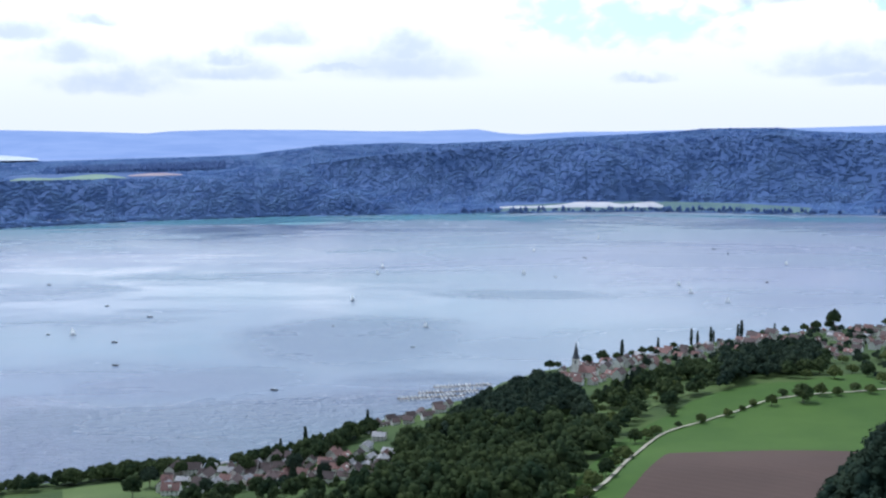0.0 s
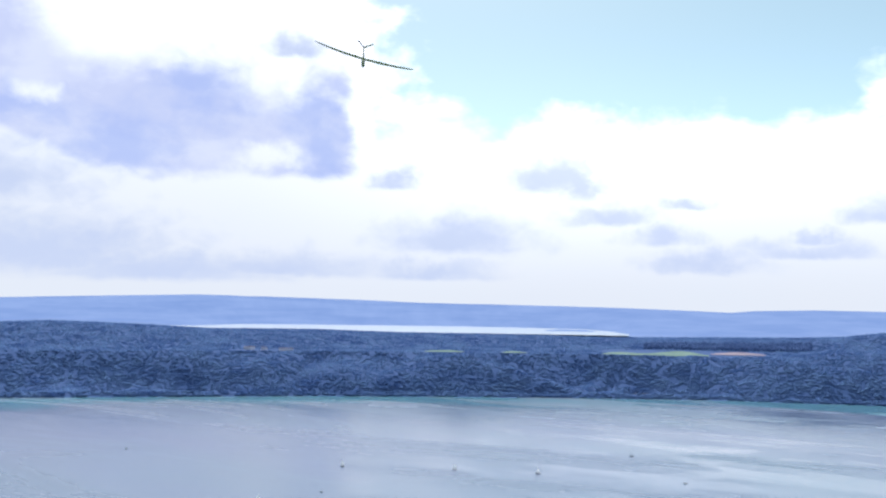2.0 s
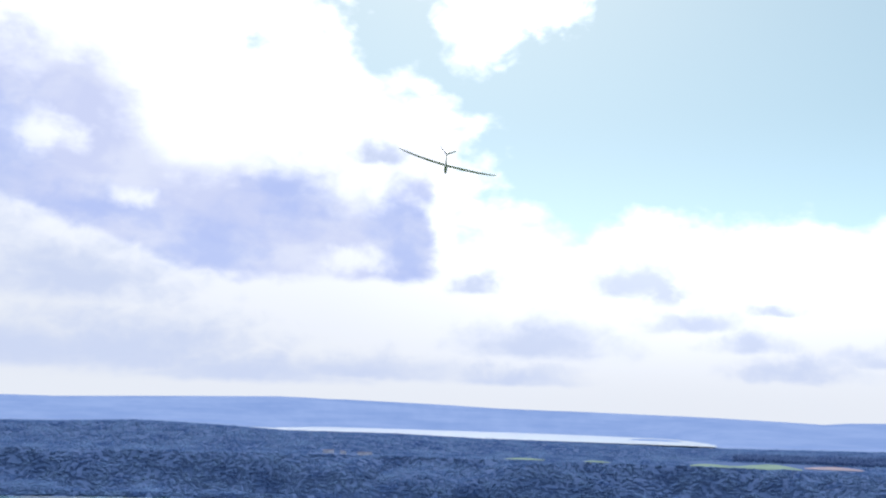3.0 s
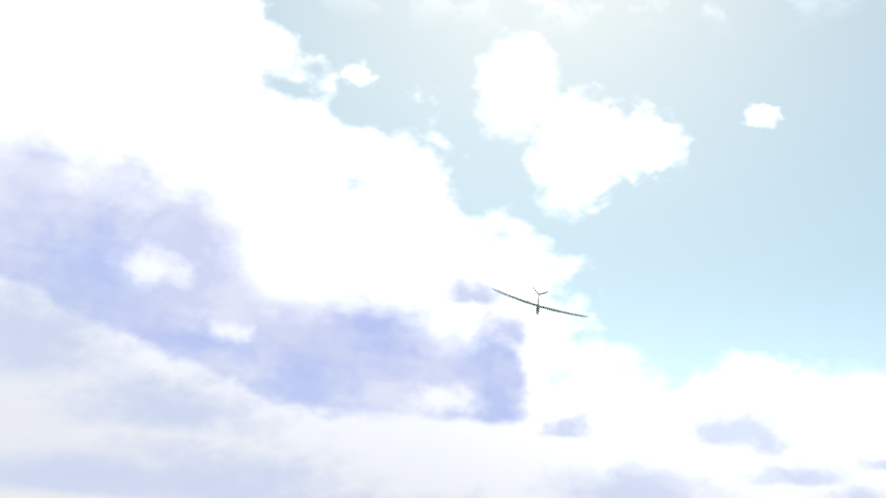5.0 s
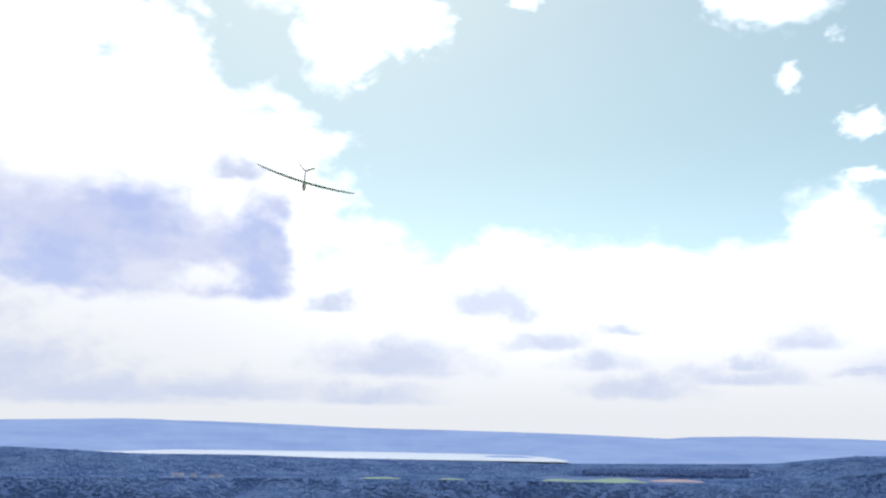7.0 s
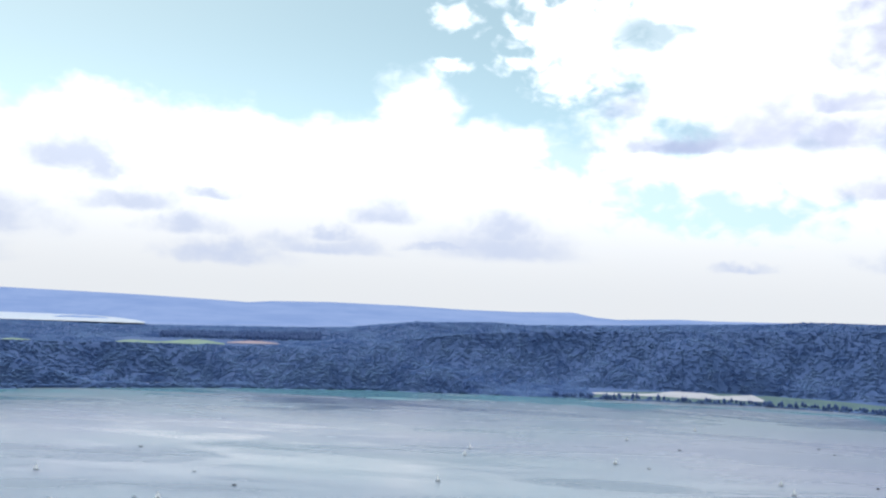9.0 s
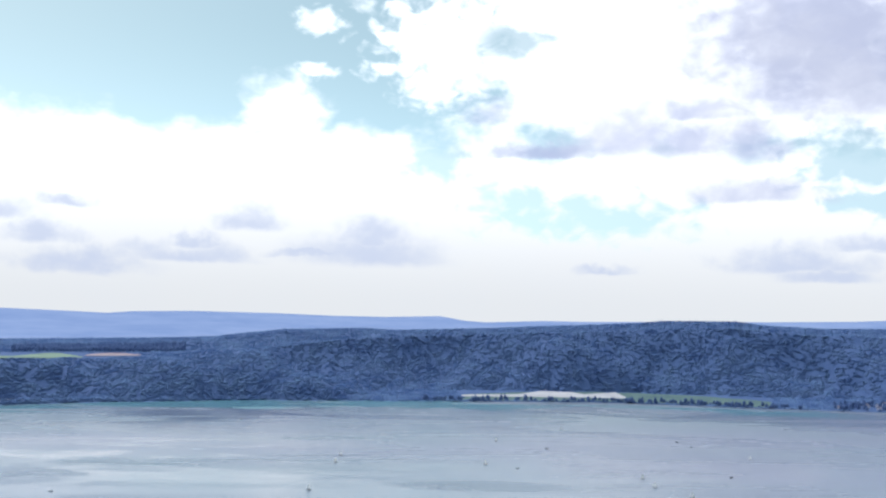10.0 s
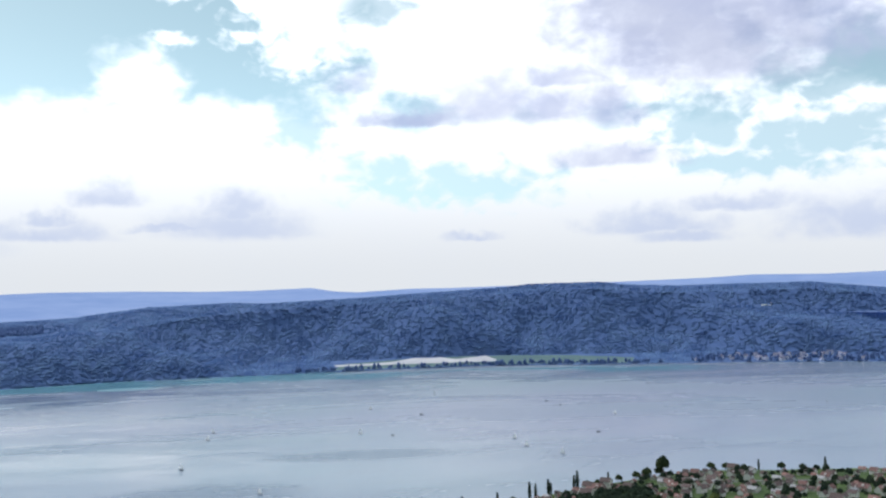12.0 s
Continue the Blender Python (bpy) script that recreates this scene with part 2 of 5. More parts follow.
def each(name, dark, light, rough=0.8, scale=1.5, spread=1.0, own="object", bump=0.2):
    """A surface whose tone differs from piece to piece, with grain."""
    m, n = material(name)
    if own == "object":
        tone = n.add("ShaderNodeObjectInfo").outputs["Random"]
    else:
        tone = n.add("ShaderNodeNewGeometry").outputs["Random Per Island"]
    grain = n.noise(place(n), scale, 4.0)
    fac = n.math("ADD", n.math("MULTIPLY", tone, spread * 0.7), n.math("MULTIPLY", grain, 0.3), clamp=True)
    finish(n, n.mix(fac, dark, light), rough, grain, bump, 0.05)
    return m


def foliage(name, dark, light, stand, mix=0.5):
    """Leaves: tone differs from spray to spray, and slowly from stand to stand; no gloss."""
    m, n = material(name)
    tone = n.add("ShaderNodeNewGeometry").outputs["Random Per Island"]
    drift = n.step(n.noise(place(n), stand, 4.0, 0.6), 0.3, 0.7)
    fac = n.math("ADD", n.math("MULTIPLY", tone, mix), n.math("MULTIPLY", drift, 1 - mix))
    finish(n, n.mix(fac, dark, light), 1.0, None, spec=0.05)
    return m


# Far leaves: the blue of distance haze is put into both foliage colours.
HAZED_LEAF = foliage("far_foliage_hazed", (0.042, 0.080, 0.215), (0.118, 0.190, 0.350), 0.012, 0.16)
HAZED_FIR = foliage("far_conifer_hazed", (0.045, 0.075, 0.185), (0.085, 0.130, 0.265), 0.02, 0.4)
LEAF = foliage("foliage", (0.013, 0.026, 0.015), (0.056, 0.073, 0.028), 0.045, 0.35)
LEAF_DARK = foliage("dark_foliage", (0.011, 0.022, 0.018), (0.040, 0.055, 0.034), 0.070, 0.3)
LEAF_LIGHT = foliage("meadow_tree_foliage", (0.032, 0.050, 0.020), (0.095, 0.115, 0.038), 0.06, 0.35)
BARK = surface("bark", (0.05, 0.04, 0.03), (0.12, 0.10, 0.08), 1.2)
SOIL = surface("forest_floor", (0.030, 0.056, 0.016), (0.072, 0.110, 0.026), 0.02, 0.95, 0.3)
# Far floor: the same haze blue is painted into its colour.
HAZED_SOIL = surface("far_floor_hazed", (0.055, 0.10, 0.24), (0.085, 0.14, 0.30), 0.01, 0.95, 0.1)

# ---- the lay of the land, in bearings round the lookout ----
H = 250.0
rng = np.random.default_rng(7)
LATTICE = rng.random((256, 256))


def field(x, y):
    """Smooth value noise, 0 to 1, one cell a unit."""
    x, y = np.asarray(x, float), np.asarray(y, float)
    i, j = np.floor(x).astype(int), np.floor(y).astype(int)
    u, v = x - i, y - j
    u, v = u * u * (3 - 2 * u), v * v * (3 - 2 * v)
    a, b = LATTICE[i % 256, j % 256], LATTICE[(i + 1) % 256, j % 256]
    c, d = LATTICE[i % 256, (j + 1) % 256], LATTICE[(i + 1) % 256, (j + 1) % 256]
    return (a * (1 - u) + b * u) * (1 - v) + (c * (1 - u) + d * u) * v


def rugged(x, y):
    return 0.55 * field(x, y) + 0.28 * field(2.1 * x + 9, 2.1 * y) + 0.17 * field(4.3 * x, 4.3 * y + 5)


def ease(x, lo, hi):
    t = np.clip((np.asarray(x, float) - lo) / (hi - lo), 0, 1)
    return t * t * (3 - 2 * t)


def curve(az, **knots):
    xs, ys = knots["at"], knots["to"]
    return np.interp(az, xs, ys)


def near_shore(az):
    return curve(az, at=(-180, -120, -80, -24, -10, -6, -3, 1, 3.5, 5, 7.5, 12, 15, 18, 22, 26, 30, 36, 80, 120, 180),
                 to=(4900, 4900, 760, 715, 715, 750, 800, 845, 880, 930, 980, 1040, 1105, 1165, 1240, 1315, 1335, 1390, 2000, 4900, 4900))


def far_shore(az):
    wave = 26 * (rugged(np.asarray(az) * 0.9, 3.0) - 0.5)
    return wave + curve(az, at=(-180, -85, -59, -47, -34, -27, -21, -9.5, 1, 14, 21, 28, 36, 80, 180),
                 to=(2900, 2800, 2670, 2600, 2612, 2640, 2690, 2770, 2800, 2925, 2950, 3020, 3110, 3500, 3600))


def crest_reach(az):
    return far_shore(az) + curve(az, at=(-180, -24, -8, 4, 20, 180), to=(930, 900, 800, 760, 800, 850))


def crest_angle(az):
    return curve(az, at=(-90, -58.9, -54.6, -51.6, -46, -40, -35, -29, -23, -18, -12.5, -10, -6, -1.4, 0.6, 6, 9.6, 15, 16.3, 20.3, 22, 24.9, 28, 32, 34, 36, 60),
                 to=(-1.3, -1.22, -1.06, -1.17, -1.46, -1.46, -1.6, -1.62, -1.69, -1.62, -1.5, -1.39, -0.91, -0.74, -0.82, -0.6, -0.39, -0.1, 0.04, 0.1, -0.1, -0.2, -0.15, -0.1, -0.3, -0.5, -0.8))


def sky_angle(az):
    return curve(az, at=(-180, -59, -53, -47, -43, -37, -34, -30, -24, -18, -15.8, -14.5, -11.3, -6.7, -3, 0, 3.3, 4.7, 6, 9.3, 11.6, 22, 26.5, 29, 33, 36, 180),
                 to=(0.1, 0.02, 0.22, 0.40, 0.43, 0.30, 0.19, 0.14, 0.0, -0.17, -0.25, -0.13, -0.04, -0.06, -0.15, -0.15, -0.04, -0.28, -0.36, -0.2, -0.2, 0.0, 0.13, 0.27, 0.23, 0.33, 0.1))


def land(az, r):
    """Height of the ground over the lake at a bearing (degrees) and a reach (metres)."""
    az, r = np.broadcast_arrays(np.asarray(az, float), np.asarray(r, float))
    x, y = r * np.sin(np.radians(az)), r * np.cos(np.radians(az))
    # near side: the lookout's steep hill, then slopes down to the shore
    rs = near_shore(az)
    near = 118 * (1 - r / rs) * (0.86 + 0.28 * field(x / 160 + 7, y / 160))
    near = near + 10 * np.exp(-((az - 6.0) / 3.2) ** 2 - ((r - 790) / 90) ** 2)
    near = near + 72 * np.exp(-((az - 29.5) / 6.0) ** 2 - ((r - 285) / 75) ** 2)
    near = near + (248.3 - near) * np.exp(-np.maximum(r - 1.8, 0) / 55)
    behind = ease(np.abs(az), 62, 105)
    near = near * (1 - behind) + (248.3 + 5 * (rugged(x / 60, y / 60) - 0.6) * ease(r, 3, 40)) * behind
    # far side: narrow shore plain, wooded scarp, plateau, then the low country behind
    rf, rc = far_shore(az), crest_reach(az)
    top = H + rc * np.tan(np.radians(crest_angle(az))) - 9
    edge_r = rf + curve(az, at=(-180, -24, -8, 3, 180), to=(340, 330, 420, 640, 640))
    steepen = ease(az, -16, 3)
    edge_z = np.minimum(top * 0.98, 102 * (1 - steepen) + top * 0.9 * steepen)
    plain = 25 + 250 * ease(az, -3, 3) * (1 - ease(az, 24, 29)) + 170 * ease(az, 24, 29)
    up = np.clip((r - rf - plain) / (edge_r - rf - plain), 0, 1)
    lie = np.radians(az) * 2900
    spur = 0.82 * field(lie / 230 + 1.3 * up, 0.7 * up + 3) + 0.18 * field(lie / 110 - 1.1 * up + 20, 0.8 * up + 7)
    scarp = 12 + (edge_z - 12) * (0.35 * up + 0.65 * up ** 0.8)
    gully = np.abs(field(lie / 70 - 2.2 * up, 1.0 * up + 11) - 0.5)
    scarp = scarp + (175 * (spur - 0.5) + 30 * (gully - 0.22)) * np.sin(np.pi * np.clip(up, 0, 1)) ** 0.8
    flat_top = edge_z + (top - edge_z) * ease(r, edge_r, rc) + 9 * (rugged(x / 260, y / 260) - 0.5) * ease(r, edge_r, edge_r + 80)
    back = 138 + (top - 138) * (1 - ease(r, rc + 30, rc + 330))
    far = np.where(r < rf, -4, np.where(r < rf + plain, 1.0 + 11 * (r - rf) / plain, np.where(r < edge_r, scarp, np.where(r < rc, flat_top, back))))
    bed = np.maximum(-0.12 * (r - rs), -4)
    return np.where(r < rs, np.maximum(near, 0.4), np.where(r < 0.5 * (rs + rf), bed, far))


def at(az, r, lift=0.0):
    z = float(land(az, r))
    return Vector((r * math.sin(radians(az)), r * math.cos(radians(az)), z + lift))


def meet(az, el):
    """Where a line of sight from the lookout meets the near ground."""
    rr = np.arange(150.0, 1700.0, 2.0)
    hit = np.nonzero(H + rr * math.tan(radians(el)) <= land(az, rr))[0]
    return float(rr[hit[0]]) if len(hit) else 1700.0


def raw_mesh(name, verts, faces, mats, smooth=False, index=None):
    """A mesh from arrays of corners and of triangles or quads."""
    me = bpy.data.meshes.new(name)
    verts, faces = np.asarray(verts, np.float32), np.asarray(faces, np.int32)
    me.vertices.add(len(verts))
    me.vertices.foreach_set("co", verts.ravel())
    me.loops.add(faces.size)
    me.loops.foreach_set("vertex_index", faces.ravel())
    me.polygons.add(len(faces))
    me.polygons.foreach_set("loop_start", np.arange(0, faces.size, faces.shape[1], dtype=np.int32))
    me.polygons.foreach_set("use_smooth", np.full(len(faces), smooth))
    for m in mats:
        me.materials.append(m)
    if index is not None:
        me.polygons.foreach_set("material_index", np.asarray(index, np.int32))
    me.update(calc_edges=True)
    me.validate()
    return me


def polar_sheet(azs, rs, zs=None, closed=False):
    """Corners and quads of a sheet over bearings and reaches."""
    a, r = np.meshgrid(np.radians(azs), rs, indexing="ij")
    z = land(np.degrees(a), r) if zs is None else zs(np.degrees(a), r)
    v = np.stack([r * np.sin(a), r * np.cos(a), z], -1).reshape(-1, 3)
    na, nr = len(azs), len(rs)
    i, j = np.meshgrid(np.arange(na if closed else na - 1), np.arange(nr - 1), indexing="ij")
    k = (i + 1) % na
    f = np.stack([i * nr + j, k * nr + j, k * nr + j + 1, i * nr + j + 1], -1).reshape(-1, 4)
    return v, f


# ground: one sheet to the horizon
AZ = np.concatenate([np.arange(-180, -72, 4.0), np.arange(-72, 42, 0.3), np.arange(42, 180, 4.0)])
RR = np.concatenate([[0.01, 0.9, 1.8, 3.2], np.arange(5.5, 40, 5), np.arange(40, 1600, 14), np.arange(1600, 2560, 160), np.arange(2560, 4300, 14), np.arange(4300, 4951, 80)])
v, f = polar_sheet(AZ, RR, closed=True)
mid = RR[np.arange(len(f)) % (len(RR) - 1)]
ground = tagged(new("ground", raw_mesh("ground", v, f, [SOIL, HAZED_SOIL], True, (mid > 2300).astype(int))),
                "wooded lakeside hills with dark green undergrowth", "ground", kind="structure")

# lake
m, n = material("lake_water")
p = place(n)
ripple = n.noise(n.vec("MULTIPLY", p, (0.10, 0.20, 1.0)), 1.0, 4.0, 0.65, 0.3)
chop = n.noise(n.vec("MULTIPLY", p, (0.22, 0.50, 1.0)), 1.0, 3.0, 0.6, 0.4)
swell = n.noise(n.vec("MULTIPLY", p, (0.02, 0.045, 1.0)), 1.0, 3.0, 0.5)
gust = n.noise(n.vec("MULTIPLY", p, (0.0013, 0.0042, 1.0)), 1.0, 5.0, 0.6, 0.8)


def slick(az, r, wide, deep, wander=5.0):
    """A calm patch of water, 1 inside, with a wandering edge."""
    a = radians(az)
    off = n.vec("SUBTRACT", p, (r * math.sin(a), r * math.cos(a), 0))
    turned = n.add("ShaderNodeVectorRotate", rotation_type="Z_AXIS")
    n.put(turned.inputs["Vector"], off)
    turned.inputs["Angle"].default_value = a
    q = n.vec("LENGTH", n.vec("MULTIPLY", turned.outputs[0], (1 / wide, 1 / deep, 0)))
    return n.step(n.math("MULTIPLY_ADD", n.math("SUBTRACT", gust, 0.5), wander, q), 1.5, 0.5)


breeze = slick(-13.6, 960, 115, 62, 1.6)
for spot in ((-3.8, 1120, 140, 120, 1.8), (6.5, 1440, 130, 40, 1.6), (15, 1900, 420, 120), (24, 2300, 600, 150)):
    breeze = n.math("MAXIMUM", breeze, slick(*spot))
wind = n.math("MAXIMUM", n.step(gust, 0.40, 0.66, 0.12, 0.7), breeze)
gleam = n.noise(n.vec("MULTIPLY", p, (0.0035, 0.009, 1.0)), 1.0, 5.0, 0.6, 0.8)
silver = slick(-17, 1450, 380, 420, 3.0)
for spot in ((-23, 1250, 260, 260), (-12, 2350, 260, 120)):
    silver = n.math("MAXIMUM", silver, slick(*spot))
silver = n.math("MULTIPLY", silver, n.step(gleam, 0.44, 0.66))
wind = n.math("MULTIPLY", wind, n.math("SUBTRACT", 1.0, silver))
crisp = slick(-6.6, 2560, 85, 26, 2.0)
for spot in ((-2.6, 2610, 70, 16, 2.0), (-5.4, 2350, 70, 18, 2.0), (-20, 2440, 80, 18, 2.0), (-24, 2300, 60, 20, 2.0)):
    crisp = n.math("MAXIMUM", crisp, slick(*spot))
# Teal off the far shore: lake's own body colour plus painted forest reflection.
shallow = slick(-55, 2560, 520, 130)
for spot in ((-40, 2520, 420, 110), (-26, 2560, 420, 120), (-12, 2680, 420, 110), (2, 2700, 420, 110), (16, 2830, 420, 90)):
    shallow = n.math("MAXIMUM", shallow, slick(*spot))
tone = n.mix(n.step(n.noise(n.vec("MULTIPLY", p, (0.0006, 0.0012, 1.0)), 1.0, 3.0), 0.35, 0.65), (0.185, 0.212, 0.300), (0.175, 0.235, 0.290))
tone = n.mix(n.math("MULTIPLY", shallow, 0.75), tone, (0.075, 0.240, 0.300))
waves = n.math("ADD", n.math("MULTIPLY_ADD", chop, 0.7, ripple), n.math("MULTIPLY", swell, 1.0))
glint = n.noise(n.vec("MULTIPLY", p, (0.10, 0.15, 1.0)), 1.0, 2.0, 0.6, 0.6)
# short steep waves off the near shore
off_shore = n.math("MULTIPLY_ADD", n.math("SUBTRACT", gust, 0.5), 500.0, n.vec("LENGTH", p))
short = n.math("MULTIPLY", n.step(off_shore, 980.0, 860.0), n.math("SUBTRACT", 1.0, breeze))
waves = n.math("ADD", waves, n.math("MULTIPLY", n.math("MULTIPLY", glint, short), 3.0))
rough = n.math("MULTIPLY", n.step(wind, 0.0, 1.0, 0.18, 0.34), n.math("MULTIPLY_ADD", short, 0.3, 1.0))
rough = n.math("MULTIPLY", rough, n.math("MULTIPLY_ADD", silver, -0.6, 1.0))
rough = n.math("MAXIMUM", rough, n.math("MULTIPLY", crisp, 0.55))
steep = n.math("MAXIMUM", n.math("MAXIMUM", n.step(wind, 0.0, 1.0, 0.06, 0.20), n.math("MULTIPLY", breeze, 0.42)), n.math("MAXIMUM", n.math("MULTIPLY", short, 1.0), n.math("MULTIPLY", crisp, 0.9)))
steep = n.math("MULTIPLY", steep, n.step(n.vec("LENGTH", p), 1000.0, 2300.0, 1.0, 0.3))
finish(n, tone, rough, waves, steep, 2.0, 0.0, 0.5, 1.333)
WATER = m
v, f = polar_sheet(np.arange(-180, 180, 3.0), np.array([300, 700, 1100, 1600, 2200, 2800, 3400, 3900.0]), lambda a, r: r * 0, True)
tagged(new("water", raw_mesh("water", v, f, [WATER], True)), "wide calm lake, silver blue with wind streaks", "lake", kind="structure")

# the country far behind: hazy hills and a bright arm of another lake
m, n = material("hazy_hills_glow")
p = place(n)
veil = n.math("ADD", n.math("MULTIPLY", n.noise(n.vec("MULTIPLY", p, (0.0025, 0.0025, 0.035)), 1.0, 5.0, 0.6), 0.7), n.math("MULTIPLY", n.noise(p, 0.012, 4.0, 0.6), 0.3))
# Haze painted as glow: the hills give off this blue themselves.
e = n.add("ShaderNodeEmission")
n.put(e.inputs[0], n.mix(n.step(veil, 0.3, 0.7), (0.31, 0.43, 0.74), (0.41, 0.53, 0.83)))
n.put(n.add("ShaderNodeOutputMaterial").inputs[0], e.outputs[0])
HAZE_GLOW = m
m, n = material("far_lake_water")
finish(n, (0.42, 0.46, 0.54), 0.4, n.noise(n.vec("MULTIPLY", place(n), (0.01, 0.05, 1.0)), 1.0, 3.0), 0.02, 1.0, 0.0, 0.5)
FAR_WATER = m


def hill_height(az, r):
    top = H + 4850 * np.tan(np.radians(sky_angle(az)))
    foot = curve(az, at=(-180, -47, -44, -31, -27, -24, -22.6, -21.2, -12, -8, 180), to=(4250, 4250, 4690, 4700, 4610, 4480, 4150, 3600, 3600, 4100, 4250))
    rise = np.clip((r - foot) / (4850 - foot), 0, 1)
    low = 138 + (top - 138) * (0.75 * rise + 0.25 * rise ** 2)
    spit = 20 * np.exp(-((az + 24.9) / 1.9) ** 4 - ((r - 4130) / 65) ** 2)
    low = np.where(r < foot, 130 + spit, low)
    return low - 0.5 * (r > 4860) * (r - 4860)


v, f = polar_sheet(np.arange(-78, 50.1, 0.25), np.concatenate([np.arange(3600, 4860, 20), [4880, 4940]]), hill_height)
tagged(new("backdrop", raw_mesh("backdrop", v, f, [HAZE_GLOW], True)), "hazy blue wooded hills on the horizon", "hills", kind="structure")
v, f = polar_sheet(np.arange(-50, -21, 0.5), np.array([3600, 4100, 4400, 4800.0]), lambda a, r: r * 0 + 143.5)
tagged(new("far_water", raw_mesh("far_water", v, f, [FAR_WATER])), "bright strip of a distant lake", "lake", kind="structure")

# ---- woods ----
def dome(level=1):
    """A leafy cap, open below: two rings and a top."""
    n = 5 + level
    vs, fs = [], []
    for z, q, off in ((-0.15, 1.0, 0.0), (0.55, 0.78, 0.5)):
        vs += [(q * math.cos(6.2832 * (i + off) / n), q * math.sin(6.2832 * (i + off) / n), z) for i in range(n)]
    vs.append((0, 0, 1.0))
    for i in range(n):
        k = (i + 1) % n
        fs += [(i, k, n + i), (k, n + k, n + i), (n + i, n + k, 2 * n)]
    return np.array(vs), np.array(fs)


def scatter_mesh(name, spots, template, sizes, highs, mat, jitter=0.2):
    """Many uneven copies of a form, joined into one mesh."""
    vs, fs = template
    n = len(spots)
    turn = rng.random(n) * 6.283
    c, s = np.cos(turn)[:, None], np.sin(turn)[:, None]
    k = 1 + jitter * (rng.random((n, len(vs))) - 0.5) * 2
    x, y, z = vs[None, :, 0] * k, vs[None, :, 1] * k, vs[None, :, 2] * k
    out = np.stack([(x * c - y * s) * sizes[:, None], (x * s + y * c) * sizes[:, None], z * highs[:, None]], -1) + spots[:, None, :]
    faces = fs[None] + (np.arange(n) * len(vs))[:, None, None]
    return raw_mesh(name, out.reshape(-1, 3), faces.reshape(-1, fs.shape[1]), [mat], True)


def spots_on(az, r):
    a = np.radians(az)
    return np.stack([r * np.sin(a), r * np.cos(a), land(az, r)], -1)


def far_field(az, r):
    """True where the plateau or the shore plain is open farmland."""
    rf = far_shore(az) + 30 * (rugged(az * 2.3, r / 60) - 0.5)
    az = az + 1.1 * (rugged(r / 45 + 4, az * 1.7) - 0.5)
    strip = (az > -23) & (az < -13.8) & (r > rf + 345) & (r < rf + 520)
    left = (az > -44.8) & (az < -41.0) & (r > rf + 345) & (r < rf + 415)
    spots = ((az > -33.6) & (az < -31.0) | (az > -29) & (az < -27.2)) & (r > rf + 345) & (r < rf + 420)
    shore = (az > 4.6) & (az < 22.3) & (r > rf + 22) & (r < rf + 268)
    town = (az > 26.5) & (az < 35) & (r > rf + 10) & (r < rf + 170)
    return strip | left | spots | shore | town


count = 60000
az = rng.uniform(-71, 41, count)
r = far_shore(az) + 6 + (crest_reach(az) - far_shore(az) + 130) * rng.random(count) ** 1.15
keep = ~far_field(az, r)
az, r = az[keep], r[keep]
spots = spots_on(az, r)
size = rng.uniform(5.0, 9.0, len(az))
high = size * rng.uniform(0.2, 0.36, len(az))
spots[:, 2] += rng.uniform(-0.5, 0.5, len(az))
tagged(new("far_forest", scatter_mesh("far_forest", spots, dome(1), size, high, HAZED_LEAF, 0.12)),
       "forest covering the far lakeside scarp, coloured blue for haze", "forest", kind="stuff")
count = 1500
az = rng.uniform(-20.6, -11.5, count)
r = far_shore(az) + rng.uniform(535, 640, count)
spots = spots_on(az, r)
size = rng.uniform(4.0, 6.5, count)
tagged(new("far_conifer_wood", scatter_mesh("far_conifer_wood", spots, dome(1), size, size * rng.uniform(1.5, 2.4, count), HAZED_FIR, 0.2)),
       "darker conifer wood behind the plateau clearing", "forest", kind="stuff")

# ---- making things ----
def box(bm, x0, x1, y0, y1, z0, z1):
    q = [bm.verts.new((x, y, z)) for z in (z0, z1) for x, y in ((x0, y0), (x1, y0), (x1, y1), (x0, y1))]
    for a in ((3, 2, 1, 0), (4, 5, 6, 7), (0, 1, 5, 4), (1, 2, 6, 5), (2, 3, 7, 6), (3, 0, 4, 7)):
        bm.faces.new([q[i] for i in a])


def tube(bm, rings, sides=8, cap=True):
    """A round body along rings of (centre, radius across x, radius across the other axis, axis 'z' or 'y')."""
    loops = []
    for c, ra, rb, axis in rings:
        loop = []
        for i in range(sides):
            a = 2 * math.pi * i / sides
            off = Vector((ra * math.cos(a), rb * math.sin(a), 0)) if axis == "z" else Vector((ra * math.cos(a), 0, rb * math.sin(a)))
            loop.append(bm.verts.new(Vector(c) + off))
        loops.append(loop)
    for a, b in zip(loops, loops[1:]):
        for i in range(sides):
            bm.faces.new((a[i], a[(i + 1) % sides], b[(i + 1) % sides], b[i]))
    if cap:
        bm.faces.new(loops[0][::-1])
        bm.faces.new(loops[-1])
    bmesh.ops.recalc_face_normals(bm, faces=bm.faces[:])


def part(name, bm, mat, parent, label="", smooth=False):
    me = bpy.data.meshes.new(name)
    if smooth:
        for q in bm.faces:
            q.smooth = True
    bm.to_mesh(me)
    bm.free()
    me.materials.append(mat)
    ob = new(name, me)
    ob.parent = parent
    return tagged(ob, label)


def thing(name, label, category, group=""):
    return tagged(new(name), label, category, group)


def settle(az, r, turn=0.0, lift=0.0):
    p = at(az, r, lift)
    return pose(p.x, p.y, p.z, 0, 0, turn)


